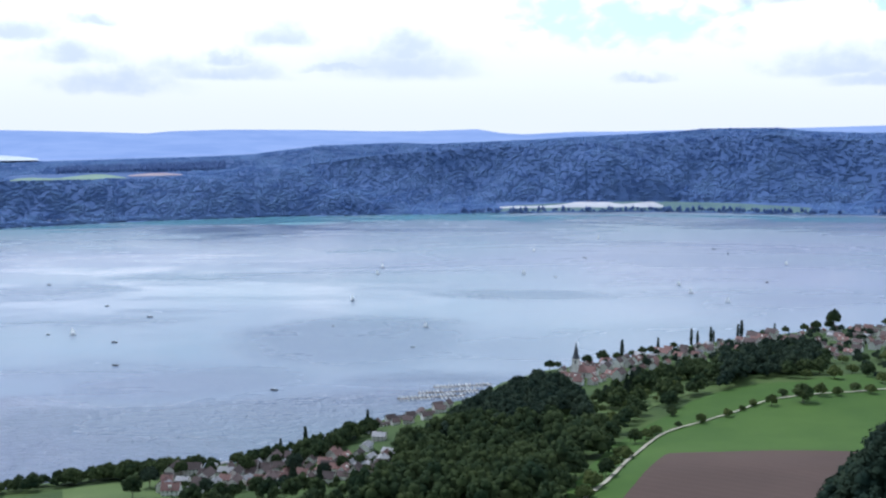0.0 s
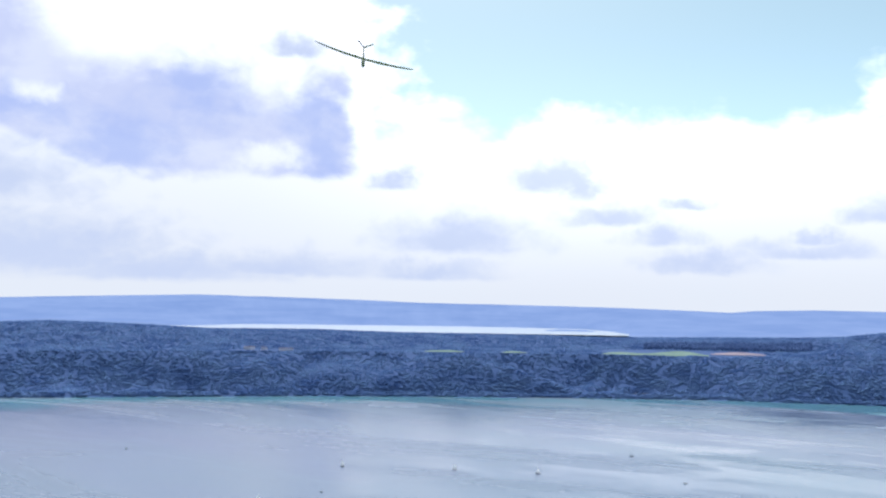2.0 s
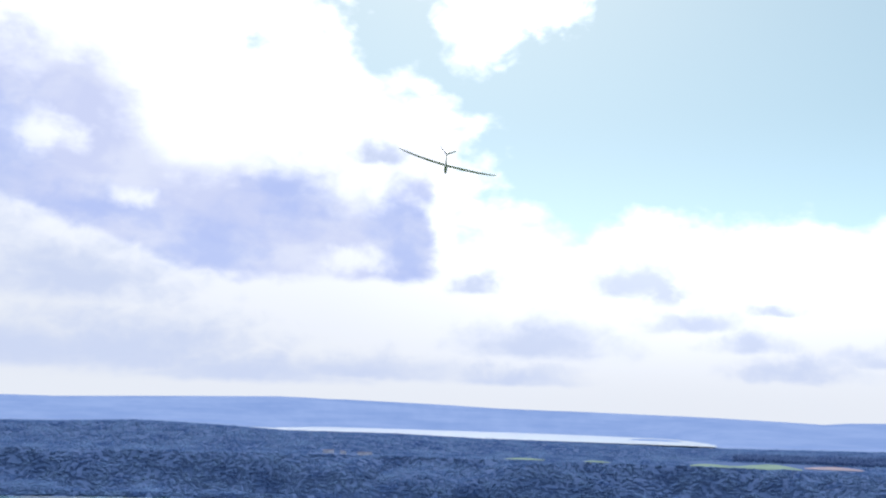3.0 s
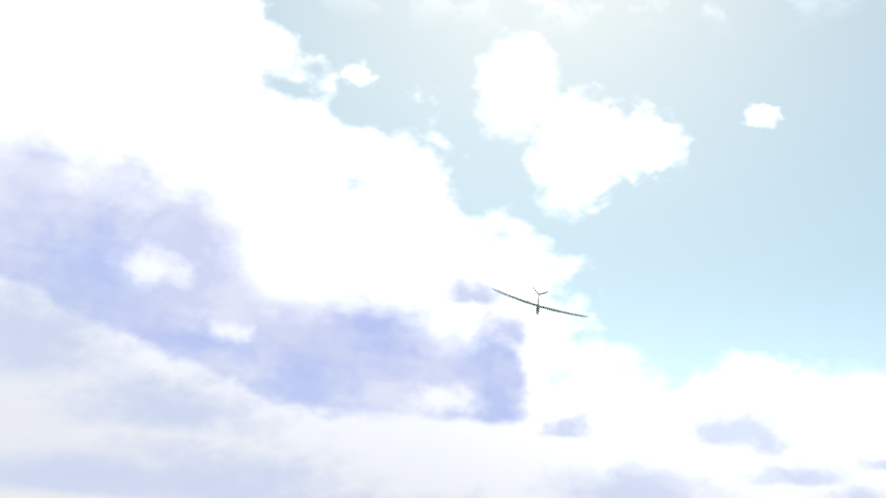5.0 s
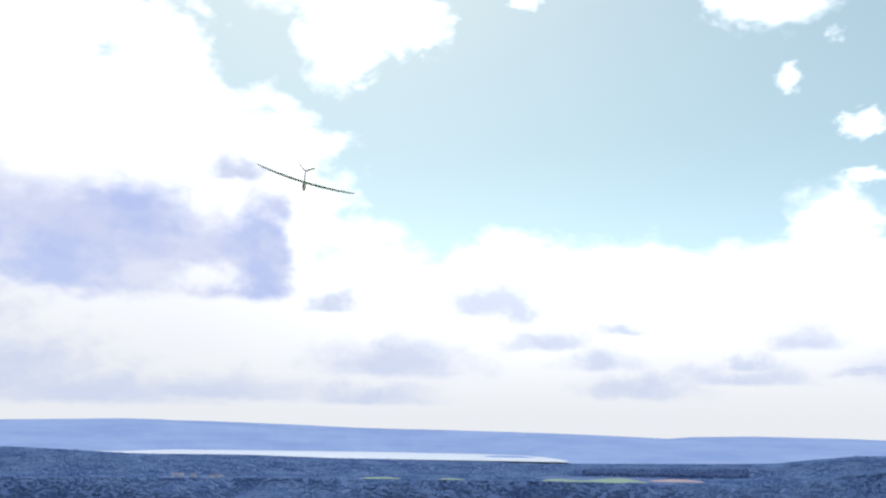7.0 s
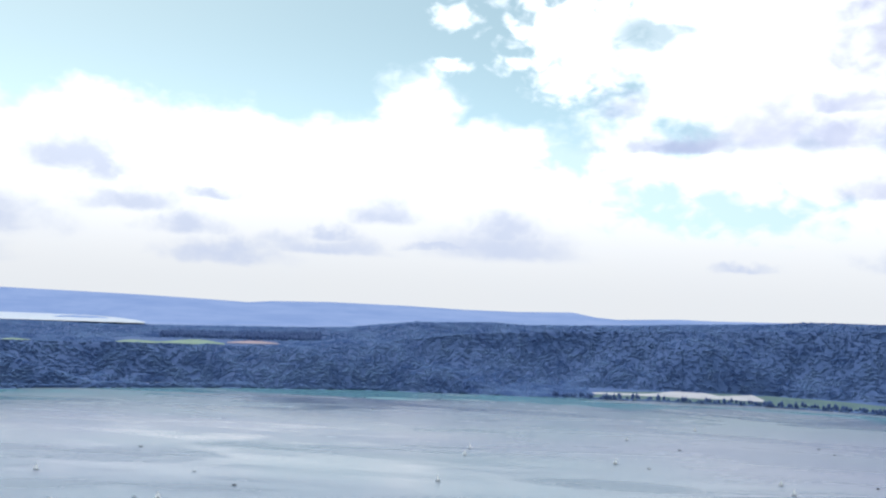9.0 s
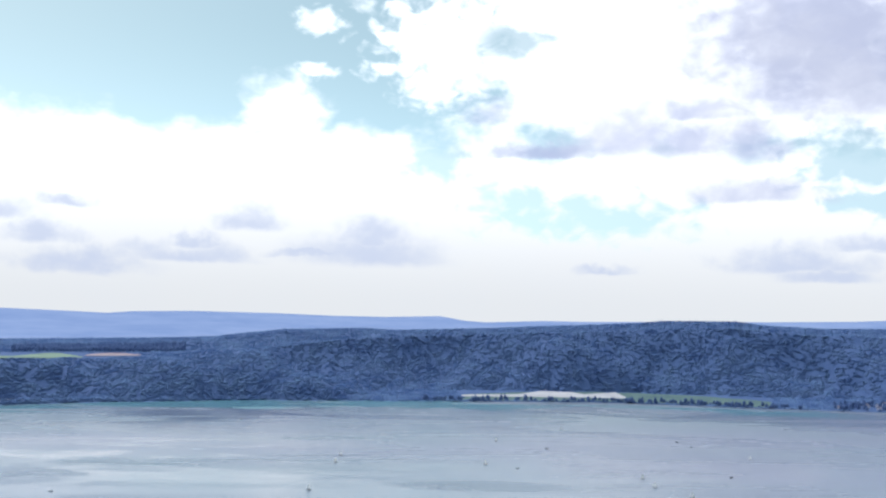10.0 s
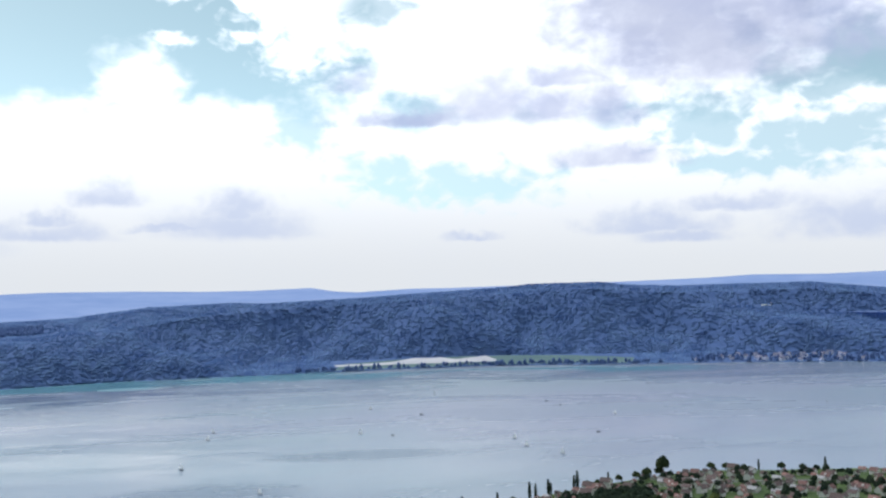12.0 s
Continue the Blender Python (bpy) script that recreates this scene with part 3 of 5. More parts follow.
# ---- paints ----
PLASTER = each("plaster", (0.45, 0.42, 0.38), (0.84, 0.83, 0.80), 0.85, 0.6, 1.0)
ROOF_RED = each("red_roof_tile", (0.105, 0.060, 0.056), (0.29, 0.165, 0.145), 0.8, 0.8, 1.0)
ROOF_BROWN = each("brown_roof_tile", (0.05, 0.040, 0.040), (0.14, 0.10, 0.095), 0.8, 0.8, 1.0)
ROOF_GREY = each("grey_roof", (0.12, 0.12, 0.13), (0.38, 0.37, 0.38), 0.6, 0.8, 1.0)
PANE = surface("window_glass", (0.03, 0.035, 0.045), (0.05, 0.06, 0.07), 0.5, 0.15, bump=0.02)
WOOD = surface("weathered_timber", (0.10, 0.075, 0.055), (0.24, 0.19, 0.14), 1.5)
STONE = surface("tower_stone", (0.55, 0.52, 0.48), (0.78, 0.76, 0.72), 0.3, 0.9)
SLATE = surface("dark_slate", (0.035, 0.04, 0.055), (0.075, 0.08, 0.10), 0.4, 0.6)
m, n = material("sailcloth")
cloth = n.mix(n.noise(place(n), 0.6, 3.0), (0.88, 0.88, 0.88), (0.95, 0.95, 0.94))
sheer, weave, both = n.add("ShaderNodeBsdfTranslucent"), n.add("ShaderNodeBsdfDiffuse"), n.add("ShaderNodeMixShader")
n.put(sheer.inputs[0], cloth)
n.put(weave.inputs[0], cloth)
both.inputs[0].default_value = 0.65
n.put(both.inputs[1], weave.outputs[0])
n.put(both.inputs[2], sheer.outputs[0])
n.put(n.add("ShaderNodeOutputMaterial").inputs[0], both.outputs[0])
SAIL = m
# Far walls and roofs: haze painted in, greyed towards blue.
FAR_WALL = each("hazy_plaster", (0.42, 0.45, 0.55), (0.66, 0.69, 0.80), 0.85, 0.6, 1.0)
FAR_ROOF = each("hazy_roof", (0.13, 0.14, 0.22), (0.26, 0.25, 0.33), 0.8, 0.8, 1.0)
HULL = each("boat_hull", (0.20, 0.22, 0.27), (0.82, 0.82, 0.80), 0.3, 0.6, 1.0)
HULL_DARK = each("dark_hull", (0.03, 0.04, 0.06), (0.10, 0.09, 0.09), 0.35, 0.6, 1.0)
GELCOAT = surface("white_glider_skin", (0.78, 0.78, 0.79), (0.86, 0.86, 0.86), 2.0, 0.25, bump=0.02)
DARK_TRIM = surface("dark_glider_trim", (0.03, 0.03, 0.05), (0.06, 0.06, 0.09), 3.0, 0.3, bump=0.02)
MAST = surface("aluminium_mast", (0.45, 0.45, 0.47), (0.62, 0.62, 0.63), 1.0, 0.4, metal=0.7)


def meadow_material(name, dark, light, stripe=0.0):
    m, n = material(name)
    p = place(n)
    broad, fine = n.noise(p, 0.012, 4.0, 0.6), n.noise(p, 0.5, 5.0, 0.7)
    fac = n.math("ADD", n.math("MULTIPLY", n.step(broad, 0.3, 0.7), 0.55), n.math("MULTIPLY", fine, 0.45))
    if stripe:
        w = n.add("ShaderNodeTexWave", wave_type="BANDS", bands_direction="DIAGONAL")
        n.put(w.inputs["Vector"], p)
        w.inputs["Scale"].default_value, w.inputs["Distortion"].default_value, w.inputs["Detail"].default_value = stripe, 1.5, 3.0
        fac = n.math("ADD", n.math("MULTIPLY", fac, 0.8), n.math("MULTIPLY", w.outputs["Fac"], 0.2))
    finish(n, n.mix(fac, dark, light), 0.95, fine, 0.6, 0.2)
    return m


MEADOW = meadow_material("meadow_grass", (0.036, 0.080, 0.011), (0.068, 0.122, 0.020))
ROUGH_GRASS = meadow_material("rough_grass", (0.05, 0.09, 0.025), (0.12, 0.16, 0.05))
PLOUGHED = meadow_material("ploughed_earth", (0.060, 0.038, 0.031), (0.098, 0.064, 0.051), 0.06)
GRAVEL = surface("pale_gravel", (0.27, 0.25, 0.19), (0.44, 0.41, 0.32), 0.15, 0.95)
TARMAC = surface("grey_tarmac", (0.16, 0.16, 0.17), (0.27, 0.27, 0.28), 0.2, 0.9)
STUBBLE = meadow_material("pale_stubble", (0.37, 0.37, 0.41), (0.54, 0.53, 0.55))
# Three far field colours with distance haze mixed in: paler and bluer.
HAZED_GREEN = meadow_material("far_meadow", (0.075, 0.130, 0.145), (0.115, 0.180, 0.175))
HAZED_PALE_GREEN = meadow_material("far_clearing_grass_hazed", (0.15, 0.22, 0.18), (0.24, 0.33, 0.25))
HAZED_PINK = meadow_material("far_bare_soil_hazed", (0.30, 0.24, 0.28), (0.40, 0.32, 0.34))


# ---- fields, tracks and roads laid on the ground ----
def draped(name, mat, label, category, az0, az1, inner, outer, lift=0.5, step=0.3, rows=24, taper=False):
    azs = np.arange(az0, az1 + 1e-6, step)
    s = np.linspace(0, 1, rows)
    a = np.repeat(azs[:, None], rows, 1)
    if taper:
        s = s[None, :] * (np.sin(np.pi * np.linspace(0.02, 0.98, len(azs))) ** 0.5)[:, None]
    r = inner(azs)[:, None] * (1 - s) + outer(azs)[:, None] * s
    r = r + 2.5 * (rugged(a * 2.2, 4.0) - 0.5) * s
    q = np.radians(a)
    v = np.stack([r * np.sin(q), r * np.cos(q), land(a, r) + lift], -1).reshape(-1, 3)
    i, j = np.meshgrid(np.arange(len(azs) - 1), np.arange(rows - 1), indexing="ij")
    f = np.stack([i * rows + j, (i + 1) * rows + j, (i + 1) * rows + j + 1, i * rows + j + 1], -1).reshape(-1, 4)
    return tagged(new(name, raw_mesh(name, v, f, [mat], True)), label, category, kind="structure")


def sight(*knots):
    """Reach over bearing, from knots of (bearing, angle) of lines of sight."""
    xs, ys = [k[0] for k in knots], [meet(*k) for k in knots]
    return lambda a: np.interp(a, xs, ys)


meadow_top = sight((8.8, -21.4), (10, -20), (11.5, -18.6), (13, -17.6), (15, -16.5), (16, -15.8), (17.6, -15.1), (20, -14.45), (22, -14.2), (27, -13.2), (34, -12.8), (46, -13.0))
draped("meadow", MEADOW, "mown green hillside meadow", "meadow", 8.8, 31, lambda a: a * 0 + 400, meadow_top, 0.5)
plough_top = sight((12.0, -21.8), (13, -20.6), (14.8, -18.8), (18, -18.45), (23.8, -17.8), (34, -17), (46, -16.5))
draped("ploughed_field", PLOUGHED, "bare brown ploughed field beside the meadow", "field", 12.0, 30, lambda a: a * 0 + 400, plough_top, 0.9)
draped("lawn", ROUGH_GRASS, "mown green lawn above the lake shore", "lawn", -21.2, -15.0, lambda a: near_shore(a) - 150, lambda a: near_shore(a) - 32, 0.5)
draped("garden", ROUGH_GRASS, "green garden plots on the wooded slope", "lawn", 10.3, 16.0, lambda a: near_shore(a) - 330, lambda a: near_shore(a) - 215, 0.5)


def ribbon(name, mat, label, category, knots, wide, lift):
    """A track along lines of sight, smoothed and laid on the ground."""
    pts = [at(a, meet(a, e)) for a, e in knots]
    line = []
    for i in range(len(pts) - 1):
        p0, p1, p2, p3 = pts[max(i - 1, 0)], pts[i], pts[i + 1], pts[min(i + 2, len(pts) - 1)]
        for k in range(14):
            t = k / 14
            line.append(0.5 * ((2 * p1) + (p2 - p0) * t + (2 * p0 - 5 * p1 + 4 * p2 - p3) * t * t + (3 * p1 - p0 - 3 * p2 + p3) * t ** 3))
    v, f = [], []
    for i, p in enumerate(line):
        d = (line[min(i + 1, len(line) - 1)] - line[max(i - 1, 0)])
        side = Vector((d.y, -d.x, 0)).normalized()
        for k in (-1, 0, 1):
            q = p + side * wide * 0.5 * k * (0.92 + 0.16 * random.random())
            z = float(land(math.degrees(math.atan2(q.x, q.y)), math.hypot(q.x, q.y)))
            v.append((q.x, q.y, z + lift + (0.12 if k == 0 else 0)))
    for i in range(len(line) - 1):
        for k in (0, 1):
            f.append((3 * i + k, 3 * i + k + 1, 3 * i + k + 4, 3 * i + k + 3))
    return tagged(new(name, raw_mesh(name, v, f, [mat], True)), label, category, kind="structure")


ribbon("track", GRAVEL, "pale gravel farm track along the meadow", "track",
       ((9.7, -21.9), (10.15, -21.5), (11.5, -20.4), (12.8, -19.1), (14.4, -17.8), (16.7, -16.9), (18.6, -16.2), (20.4, -15.4), (22.8, -14.85), (25.2, -14.45), (27.5, -14.0)), 2.3, 1.3)
ribbon("road", TARMAC, "grey village road between the houses", "road",
       ((-14.5, -20.6), (-12.4, -19.6), (-11.9, -20.1), (-11.2, -20.4), (-10.2, -20.3), (-9.4, -20.0)), 5.5, 0.7)
ribbon("road_shore", TARMAC, "grey road along the lake shore", "road",
       ((-15, -19.4), (-13, -19.35), (-11.5, -19.15), (-9.4, -18.95), (-6, -18.3), (-3, -17.5)), 6.0, 0.7)
ribbon("road_town", TARMAC, "grey street through the lakeside town", "road",
       ((8.5, -14.9), (11, -14.1), (14, -13.2), (17, -12.7), (20, -12.1), (25, -11.6), (30, -11.2), (35, -10.9)), 6.5, 0.7)

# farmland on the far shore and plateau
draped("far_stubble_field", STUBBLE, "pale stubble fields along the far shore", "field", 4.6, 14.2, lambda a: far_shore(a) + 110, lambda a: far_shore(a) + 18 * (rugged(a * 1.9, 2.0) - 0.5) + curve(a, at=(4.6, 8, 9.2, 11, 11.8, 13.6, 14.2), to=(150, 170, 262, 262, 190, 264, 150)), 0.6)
draped("far_meadow", HAZED_GREEN, "green meadows along the far shore", "meadow", 3, 24, lambda a: far_shore(a) + 14, lambda a: far_shore(a) + 268, 0.3, taper=True)
draped("far_meadow_upper", HAZED_PALE_GREEN, "green clearing on the far plateau", "meadow", -23, -17.0, lambda a: far_shore(a) + 345, lambda a: far_shore(a) + 470 + 50 * np.sin(a * 1.3), 1.2, taper=True)
draped("far_bare_field", HAZED_PINK, "bare pinkish field on the far plateau", "field", -16.9, -13.9, lambda a: far_shore(a) + 420, lambda a: far_shore(a) + 500, 1.6, taper=True)
draped("far_clearing", HAZED_PALE_GREEN, "small pale clearing above the far scarp", "meadow", -33.5, -31.1, lambda a: far_shore(a) + 345, lambda a: far_shore(a) + 405, 2.0, taper=True)
draped("far_clearing_small", HAZED_PALE_GREEN, "small pale clearing above the far scarp", "meadow", -28.9, -27.3, lambda a: far_shore(a) + 350, lambda a: far_shore(a) + 405, 2.0, taper=True)


# ---- trees ----
def leafy(name, lumps, cards, card, mat, seed, core=0.93):
    """A crown: leaf sprays set on uneven lumps, over darker inner lumps."""
    g = np.random.default_rng(seed)
    verts, faces = [], []
    per = cards // len(lumps)
    for (cx, cy, cz, rx, rz) in lumps:
        d = g.normal(size=(per, 3))
        d[:, 2] = np.where(d[:, 2] < -0.45, -d[:, 2], d[:, 2])
        d /= np.linalg.norm(d, axis=1)[:, None]
        reach = g.uniform(0.86, 1.12, per)[:, None]
        c = np.array((cx, cy, cz)) + d * reach * np.array((rx, rx, rz))
        n = d + 0.55 * g.normal(size=(per, 3))
        n /= np.linalg.norm(n, axis=1)[:, None]
        u = np.cross(n, g.normal(size=(per, 3)))
        u /= np.linalg.norm(u, axis=1)[:, None]
        w = np.cross(n, u)
        s = card * g.uniform(0.6, 1.35, per)[:, None]
        base = len(verts)
        quad = np.stack([c - u * s - w * s * 0.7, c + u * s * 0.8 - w * s, c + u * s + w * s * 0.8, c - u * s * 0.7 + w * s], 1).reshape(-1, 3)
        verts.extend(quad.tolist())
        faces.extend((base + np.arange(per * 4).reshape(-1, 4)).tolist())
    quads = np.array(faces)
    tv, tf = dome(1)
    tri_v, tri_f = [], []
    for (cx, cy, cz, rx, rz) in lumps:
        base = len(verts) + sum(len(q) for q in tri_v)
        tri_v.append(tv * np.array((rx, rx, rz)) * core * g.uniform(0.88, 1.12, (len(tv), 1)) + np.array((cx, cy, cz)))
        tri_f.append(tf + base)
    quads3 = np.concatenate([quads[:, [0, 1, 2]], quads[:, [0, 2, 3]]])
    v = np.concatenate([np.array(verts)] + tri_v)
    return v, np.concatenate([quads3] + tri_f)


def round_lumps(seed, wide, low, high, count):
    """Lumps spread over a dome, from its top to a little under its widest part."""
    g = np.random.default_rng(seed)
    out, middle, half = [], (low + high) / 2 - 0.05 * (high - low), (high - low) / 2
    for i in range(count):
        up = 1 - 1.55 * (i + 0.5) / count
        ring, a = math.sqrt(1 - up * up), i * 2.4 + g.uniform(-0.35, 0.35)
        k = g.uniform(0.58, 0.76)
        rr = wide * g.uniform(0.30, 0.46)
        out.append((math.cos(a) * wide * ring * k, math.sin(a) * wide * ring * k, middle + up * half * k, rr, rr * g.uniform(0.8, 1.05)))
    out.append((0, 0, middle, wide * 0.6, half * 0.66))
    return out


def trunk_mesh(tall, thick, limbs, seed):
    bm = bmesh.new()
    g = random.Random(seed)
    tube(bm, [((0, 0, -0.6), thick * 1.4, thick * 1.4, "z"), ((0, 0, 0.5), thick, thick, "z"), ((0.05 * tall * g.uniform(-1, 1), 0.1, tall * 0.55), thick * 0.7, thick * 0.7, "z"), ((0, 0, tall), thick * 0.25, thick * 0.25, "z")], 7)
    for i in range(limbs):
        a, z = i * 2.3 + g.random(), tall * g.uniform(0.4, 0.7)
        l = tall * g.uniform(0.25, 0.4)
        end = (math.cos(a) * l, math.sin(a) * l, z + l * 0.7)
        tube(bm, [((0, 0, z), thick * 0.45, thick * 0.45, "z"), ((end[0] * 0.5, end[1] * 0.5, z + l * 0.28), thick * 0.3, thick * 0.3, "z"), (end, thick * 0.1, thick * 0.1, "z")], 5)
    return bm


def make_tree(name, lumps, cards, card, leaf, tall, thick, limbs, seed, label, group=""):
    root = thing(name, label, "tree", group)
    part("trunk", trunk_mesh(tall, thick, limbs, seed), BARK, root)
    v, f = leafy("crown", lumps, cards, card, leaf, seed)
    crown = new("crown", raw_mesh("crown", v, f, [leaf], True))
    crown.parent = root
    return root


ORCHARD = [make_tree("orchard_tree", round_lumps(20 + k, 4.6 + k * 0.5, 0.9, 8.4 + k, 16), 640, 0.34, (LEAF_LIGHT, LEAF, LEAF_LIGHT)[k], 6.0, 0.28, 4, 20 + k,
                     "round green orchard tree standing in the meadow", "meadow trees") for k in range(3)]
BROAD = [make_tree("broadleaf_tree", round_lumps(40 + k, 6.4 + 0.5 * k, 3.0, 15.0 + 2 * k, 20), 840, 0.45, (LEAF, LEAF_DARK, LEAF)[k], 10.0, 0.42, 5, 40 + k,
                    "large dark green broadleaf tree among the houses", "village trees") for k in range(3)]
POPLAR = make_tree("poplar", [(0.25 * math.cos(i * 2.2), 0.25 * math.sin(i * 2.2), 3.0 + i * 1.75, 2.1 - abs(i - 4) * 0.17, 1.9) for i in range(11)], 700, 0.45, LEAF_DARK, 16, 0.35, 3, 61,
                   "tall narrow dark poplar on the shore", "shore poplars")
SPRUCE = make_tree("spruce", [(0, 0, 2.0 + i * 1.8, 3.6 - i * 0.36, 1.3) for i in range(9)], 640, 0.5, LEAF_DARK, 16, 0.32, 0, 62,
                   "dark pointed spruce beside the houses", "village conifers")
POLLARD = make_tree("plane_tree", round_lumps(70, 6.2, 3.2, 13.5, 18), 800, 0.4, LEAF, 9.0, 0.4, 5, 70, "rounded plane tree on the lake promenade", "promenade trees")
first = {id(q): True for q in (*ORCHARD, *BROAD, POPLAR, SPRUCE, POLLARD)}
used = {}


def plant(model, az, r, size=1.0, squash=1.0):
    m = settle(az, r, random.uniform(0, 360))
    if id(model) not in used:
        used[id(model)] = model
        model.matrix_basis = m
        ob = model
    else:
        ob = copy_thing(model, m)
    ob.scale = (size, size, size * squash)
    return ob


# trees in the meadow, each on its line of sight
for k, (a, e, s) in enumerate(((20.6, -15.3, 0.8), (22.3, -14.95, 1.35), (18.2, -16.1, 0.6), (16.7, -16.6, 0.75), (15.4, -16.9, 0.5), (14.1, -17.4, 0.8), (13.6, -17.7, 0.9),
                               (12.9, -18.0, 1.0), (12.2, -18.9, 0.95), (11.7, -19.4, 1.0), (11.2, -19.9, 0.9), (10.4, -20.6, 1.1), (9.9, -21.2, 1.0), (15.0, -16.3, 0.9),
                               (19.0, -15.7, 0.5), (19.6, -15.4, 0.6), (21.2, -14.7, 0.7), (23.2, -14.5, 0.9), (24.1, -14.4, 0.85), (25.0, -14.0, 0.9), (25.8, -14.1, 0.9),
                               (22.4, -13.6, 1.2), (23.1, -13.3, 1.3), (23.9, -13.5, 1.1), (24.8, -13.1, 1.2), (25.6, -13.2, 1.1), (26.4, -13.5, 1.0), (27.3, -14.2, 1.1),
                               (21.6, -13.4, 1.0), (22.9, -12.8, 1.2), (24.3, -12.6, 1.2), (25.4, -12.4, 1.1), (26.6, -12.3, 1.2), (13.3, -15.6, 0.9), (12.2, -15.9, 0.8), (11.4, -15.4, 0.9), (14.4, -15.2, 0.9))):
    plant(ORCHARD[k % 3], a, meet(a, e - 0.35), s * random.uniform(0.85, 1.2), random.uniform(0.75, 1.2))

# poplars and promenade trees along the shore
for a, s in ((12.0, 1.05), (14.1, 0.8), (16.0, 0.95), (16.35, 0.8), (17.1, 0.9), (17.25, 0.7), (18.8, 1.05), (18.6, 0.85), (20.6, 0.7), (-3.4, 0.7), (-7.2, 0.9), (29.0, 0.7), (32.5, 0.8)):
    plant(POPLAR, a, float(near_shore(a)) - 14, s)
for a, s in ((7.7, 0.9), (8.2, 0.7), (9.95, 0.95), (10.85, 1.1), (11.7, 0.8), (12.6, 0.7), (13.2, 0.8), (13.7, 0.75), (15.0, 0.7), (19.4, 0.8), (20.0, 0.7), (21.2, 0.8), (22.2, 0.9), (22.8, 1.1), (23.7, 1.5), (23.5, 1.0), (26.4, 0.9), (27.2, 0.8), (28.2, 0.7), (30.2, 0.9), (31.3, 0.7)):
    plant(POLLARD, a, float(near_shore(a)) - 12 - 10 * random.random(), s, 1.35 if s > 1.4 else 1.0)


# ---- woods on the near slopes, too many trees to count ----
WOOD_FORMS = [leafy("crown", round_lumps(90 + k, 6.8, 1.0, 13.0 + 2 * k, 13), 210, 0.5, LEAF, 90 + k) for k in range(3)]


def wood_edge(az):
    return curve(az, at=(-25, -20, -11, -9.3, -7.2, -5.2, -3.4, -2.2, -1, 0.4, 1.6, 3.3, 5.2, 7.1, 9, 10.2),
                 to=(-18.6, -18.5, -18.5, -18.3, -17.8, -17.2, -16.9, -17.4, -17.5, -17.2, -16.6, -15.6, -14.7, -14.1, -14.2, -15.2))


def wood(name, label, mat, inside, box_az, box_r, count, low=0.75, tall=1.25):
    """A stand of trees: crowns of three forms, joined, over the part of the slope that inside() allows."""
    az = rng.uniform(*box_az, count)
    r = np.sqrt(rng.uniform(box_r[0] ** 2, box_r[1] ** 2, count))
    ok = inside(az, r)
    az, r = az[ok], r[ok]
    spots = spots_on(az, r)
    grow = rng.uniform(low, tall, len(az))
    # no crown rises over the line of the wood's edge against the lake
    crest = np.degrees(np.arctan2(spots[:, 2] + 16.5 * grow - H, r))
    ok = (crest < wood_edge(az)) | (az > 11)
    spots, grow = spots[ok], grow[ok]
    vs, fs, base = [], [], 0
    for k, (tv, tf) in enumerate(WOOD_FORMS):
        sel = spots[k::3]
        turn, s = rng.random(len(sel)) * 6.283, grow[k::3]
        c, q = np.cos(turn)[:, None], np.sin(turn)[:, None]
        x, y, z = tv[None, :, 0], tv[None, :, 1], tv[None, :, 2]
        out = np.stack([(x * c - y * q) * s[:, None], (x * q + y * c) * s[:, None], z * s[:, None] * 1.08], -1) + sel[:, None, :]
        vs.append(out.reshape(-1, 3))
        fs.append((tf[None] + (np.arange(len(sel)) * len(tv))[:, None, None]).reshape(-1, 3) + base)
        base += len(sel) * len(tv)
    return tagged(new(name, raw_mesh(name, np.concatenate(vs), np.concatenate(fs), [mat], True)), label, "wood", kind="stuff")


def angle(az, r):
    return np.degrees(np.arctan2(land(az, r) - H, r))


def meadow_line(az):
    return curve(az, at=(10, 11.5, 13, 15, 16, 17.6, 20, 22, 24), to=(-19.6, -18.2, -17.2, -16.2, -15.5, -14.9, -14.2, -13.9, -13.3))


def knoll_inside(az, r):
    e = angle(az, r)
    return (e > curve(az, at=(0, 2, 10, 11), to=(-18.4, -18.6, -17.2, -16))) & (r < curve(az, at=(0, 3, 5, 7, 9, 10.4), to=(770, 835, 855, 850, 800, 690)))


wood("knoll_wood", "dense dark broadleaf wood on the knoll", LEAF_DARK, knoll_inside, (0.3, 10.6), (600, 900), 640, 0.5, 1.2)
wood("slope_wood", "mixed green wood on the slope below the lookout", LEAF, lambda a, r: (angle(a, r) < -17.6) & (angle(a, r) > -23) & ((a > -1.4) | (angle(a, r) < -21.3)) & ((a < 8.6) | (angle(a, r) > np.interp(a, [8.6, 10, 13], [-21.6, -20.0, -17.4]))), (-4.2, 11.5), (400, 760), 440, 0.6, 1.45)
wood("slope_wood_upper", "green wood between the meadow and the town", LEAF, lambda a, r: (angle(a, r) > meadow_line(a)) & (r < near_shore(a) - 200), (10.2, 23.5), (560, 1000), 360, 0.6, 1.1)
wood("garden_grove", "light green fruit trees and bushes in the gardens", LEAF_LIGHT, lambda a, r: (r > near_shore(a) - 340) & (r < near_shore(a) - 190), (10.4, 16.5), (640, 960), 160, 0.25, 0.6)
wood("village_bushes", "bushes and fruit trees between the village houses", LEAF, lambda a, r: (r < near_shore(a) - 20) & (angle(a, r) > -21.2) & (angle(a, r) < -19.2), (-16, -1.8), (560, 760), 330, 0.18, 0.42)
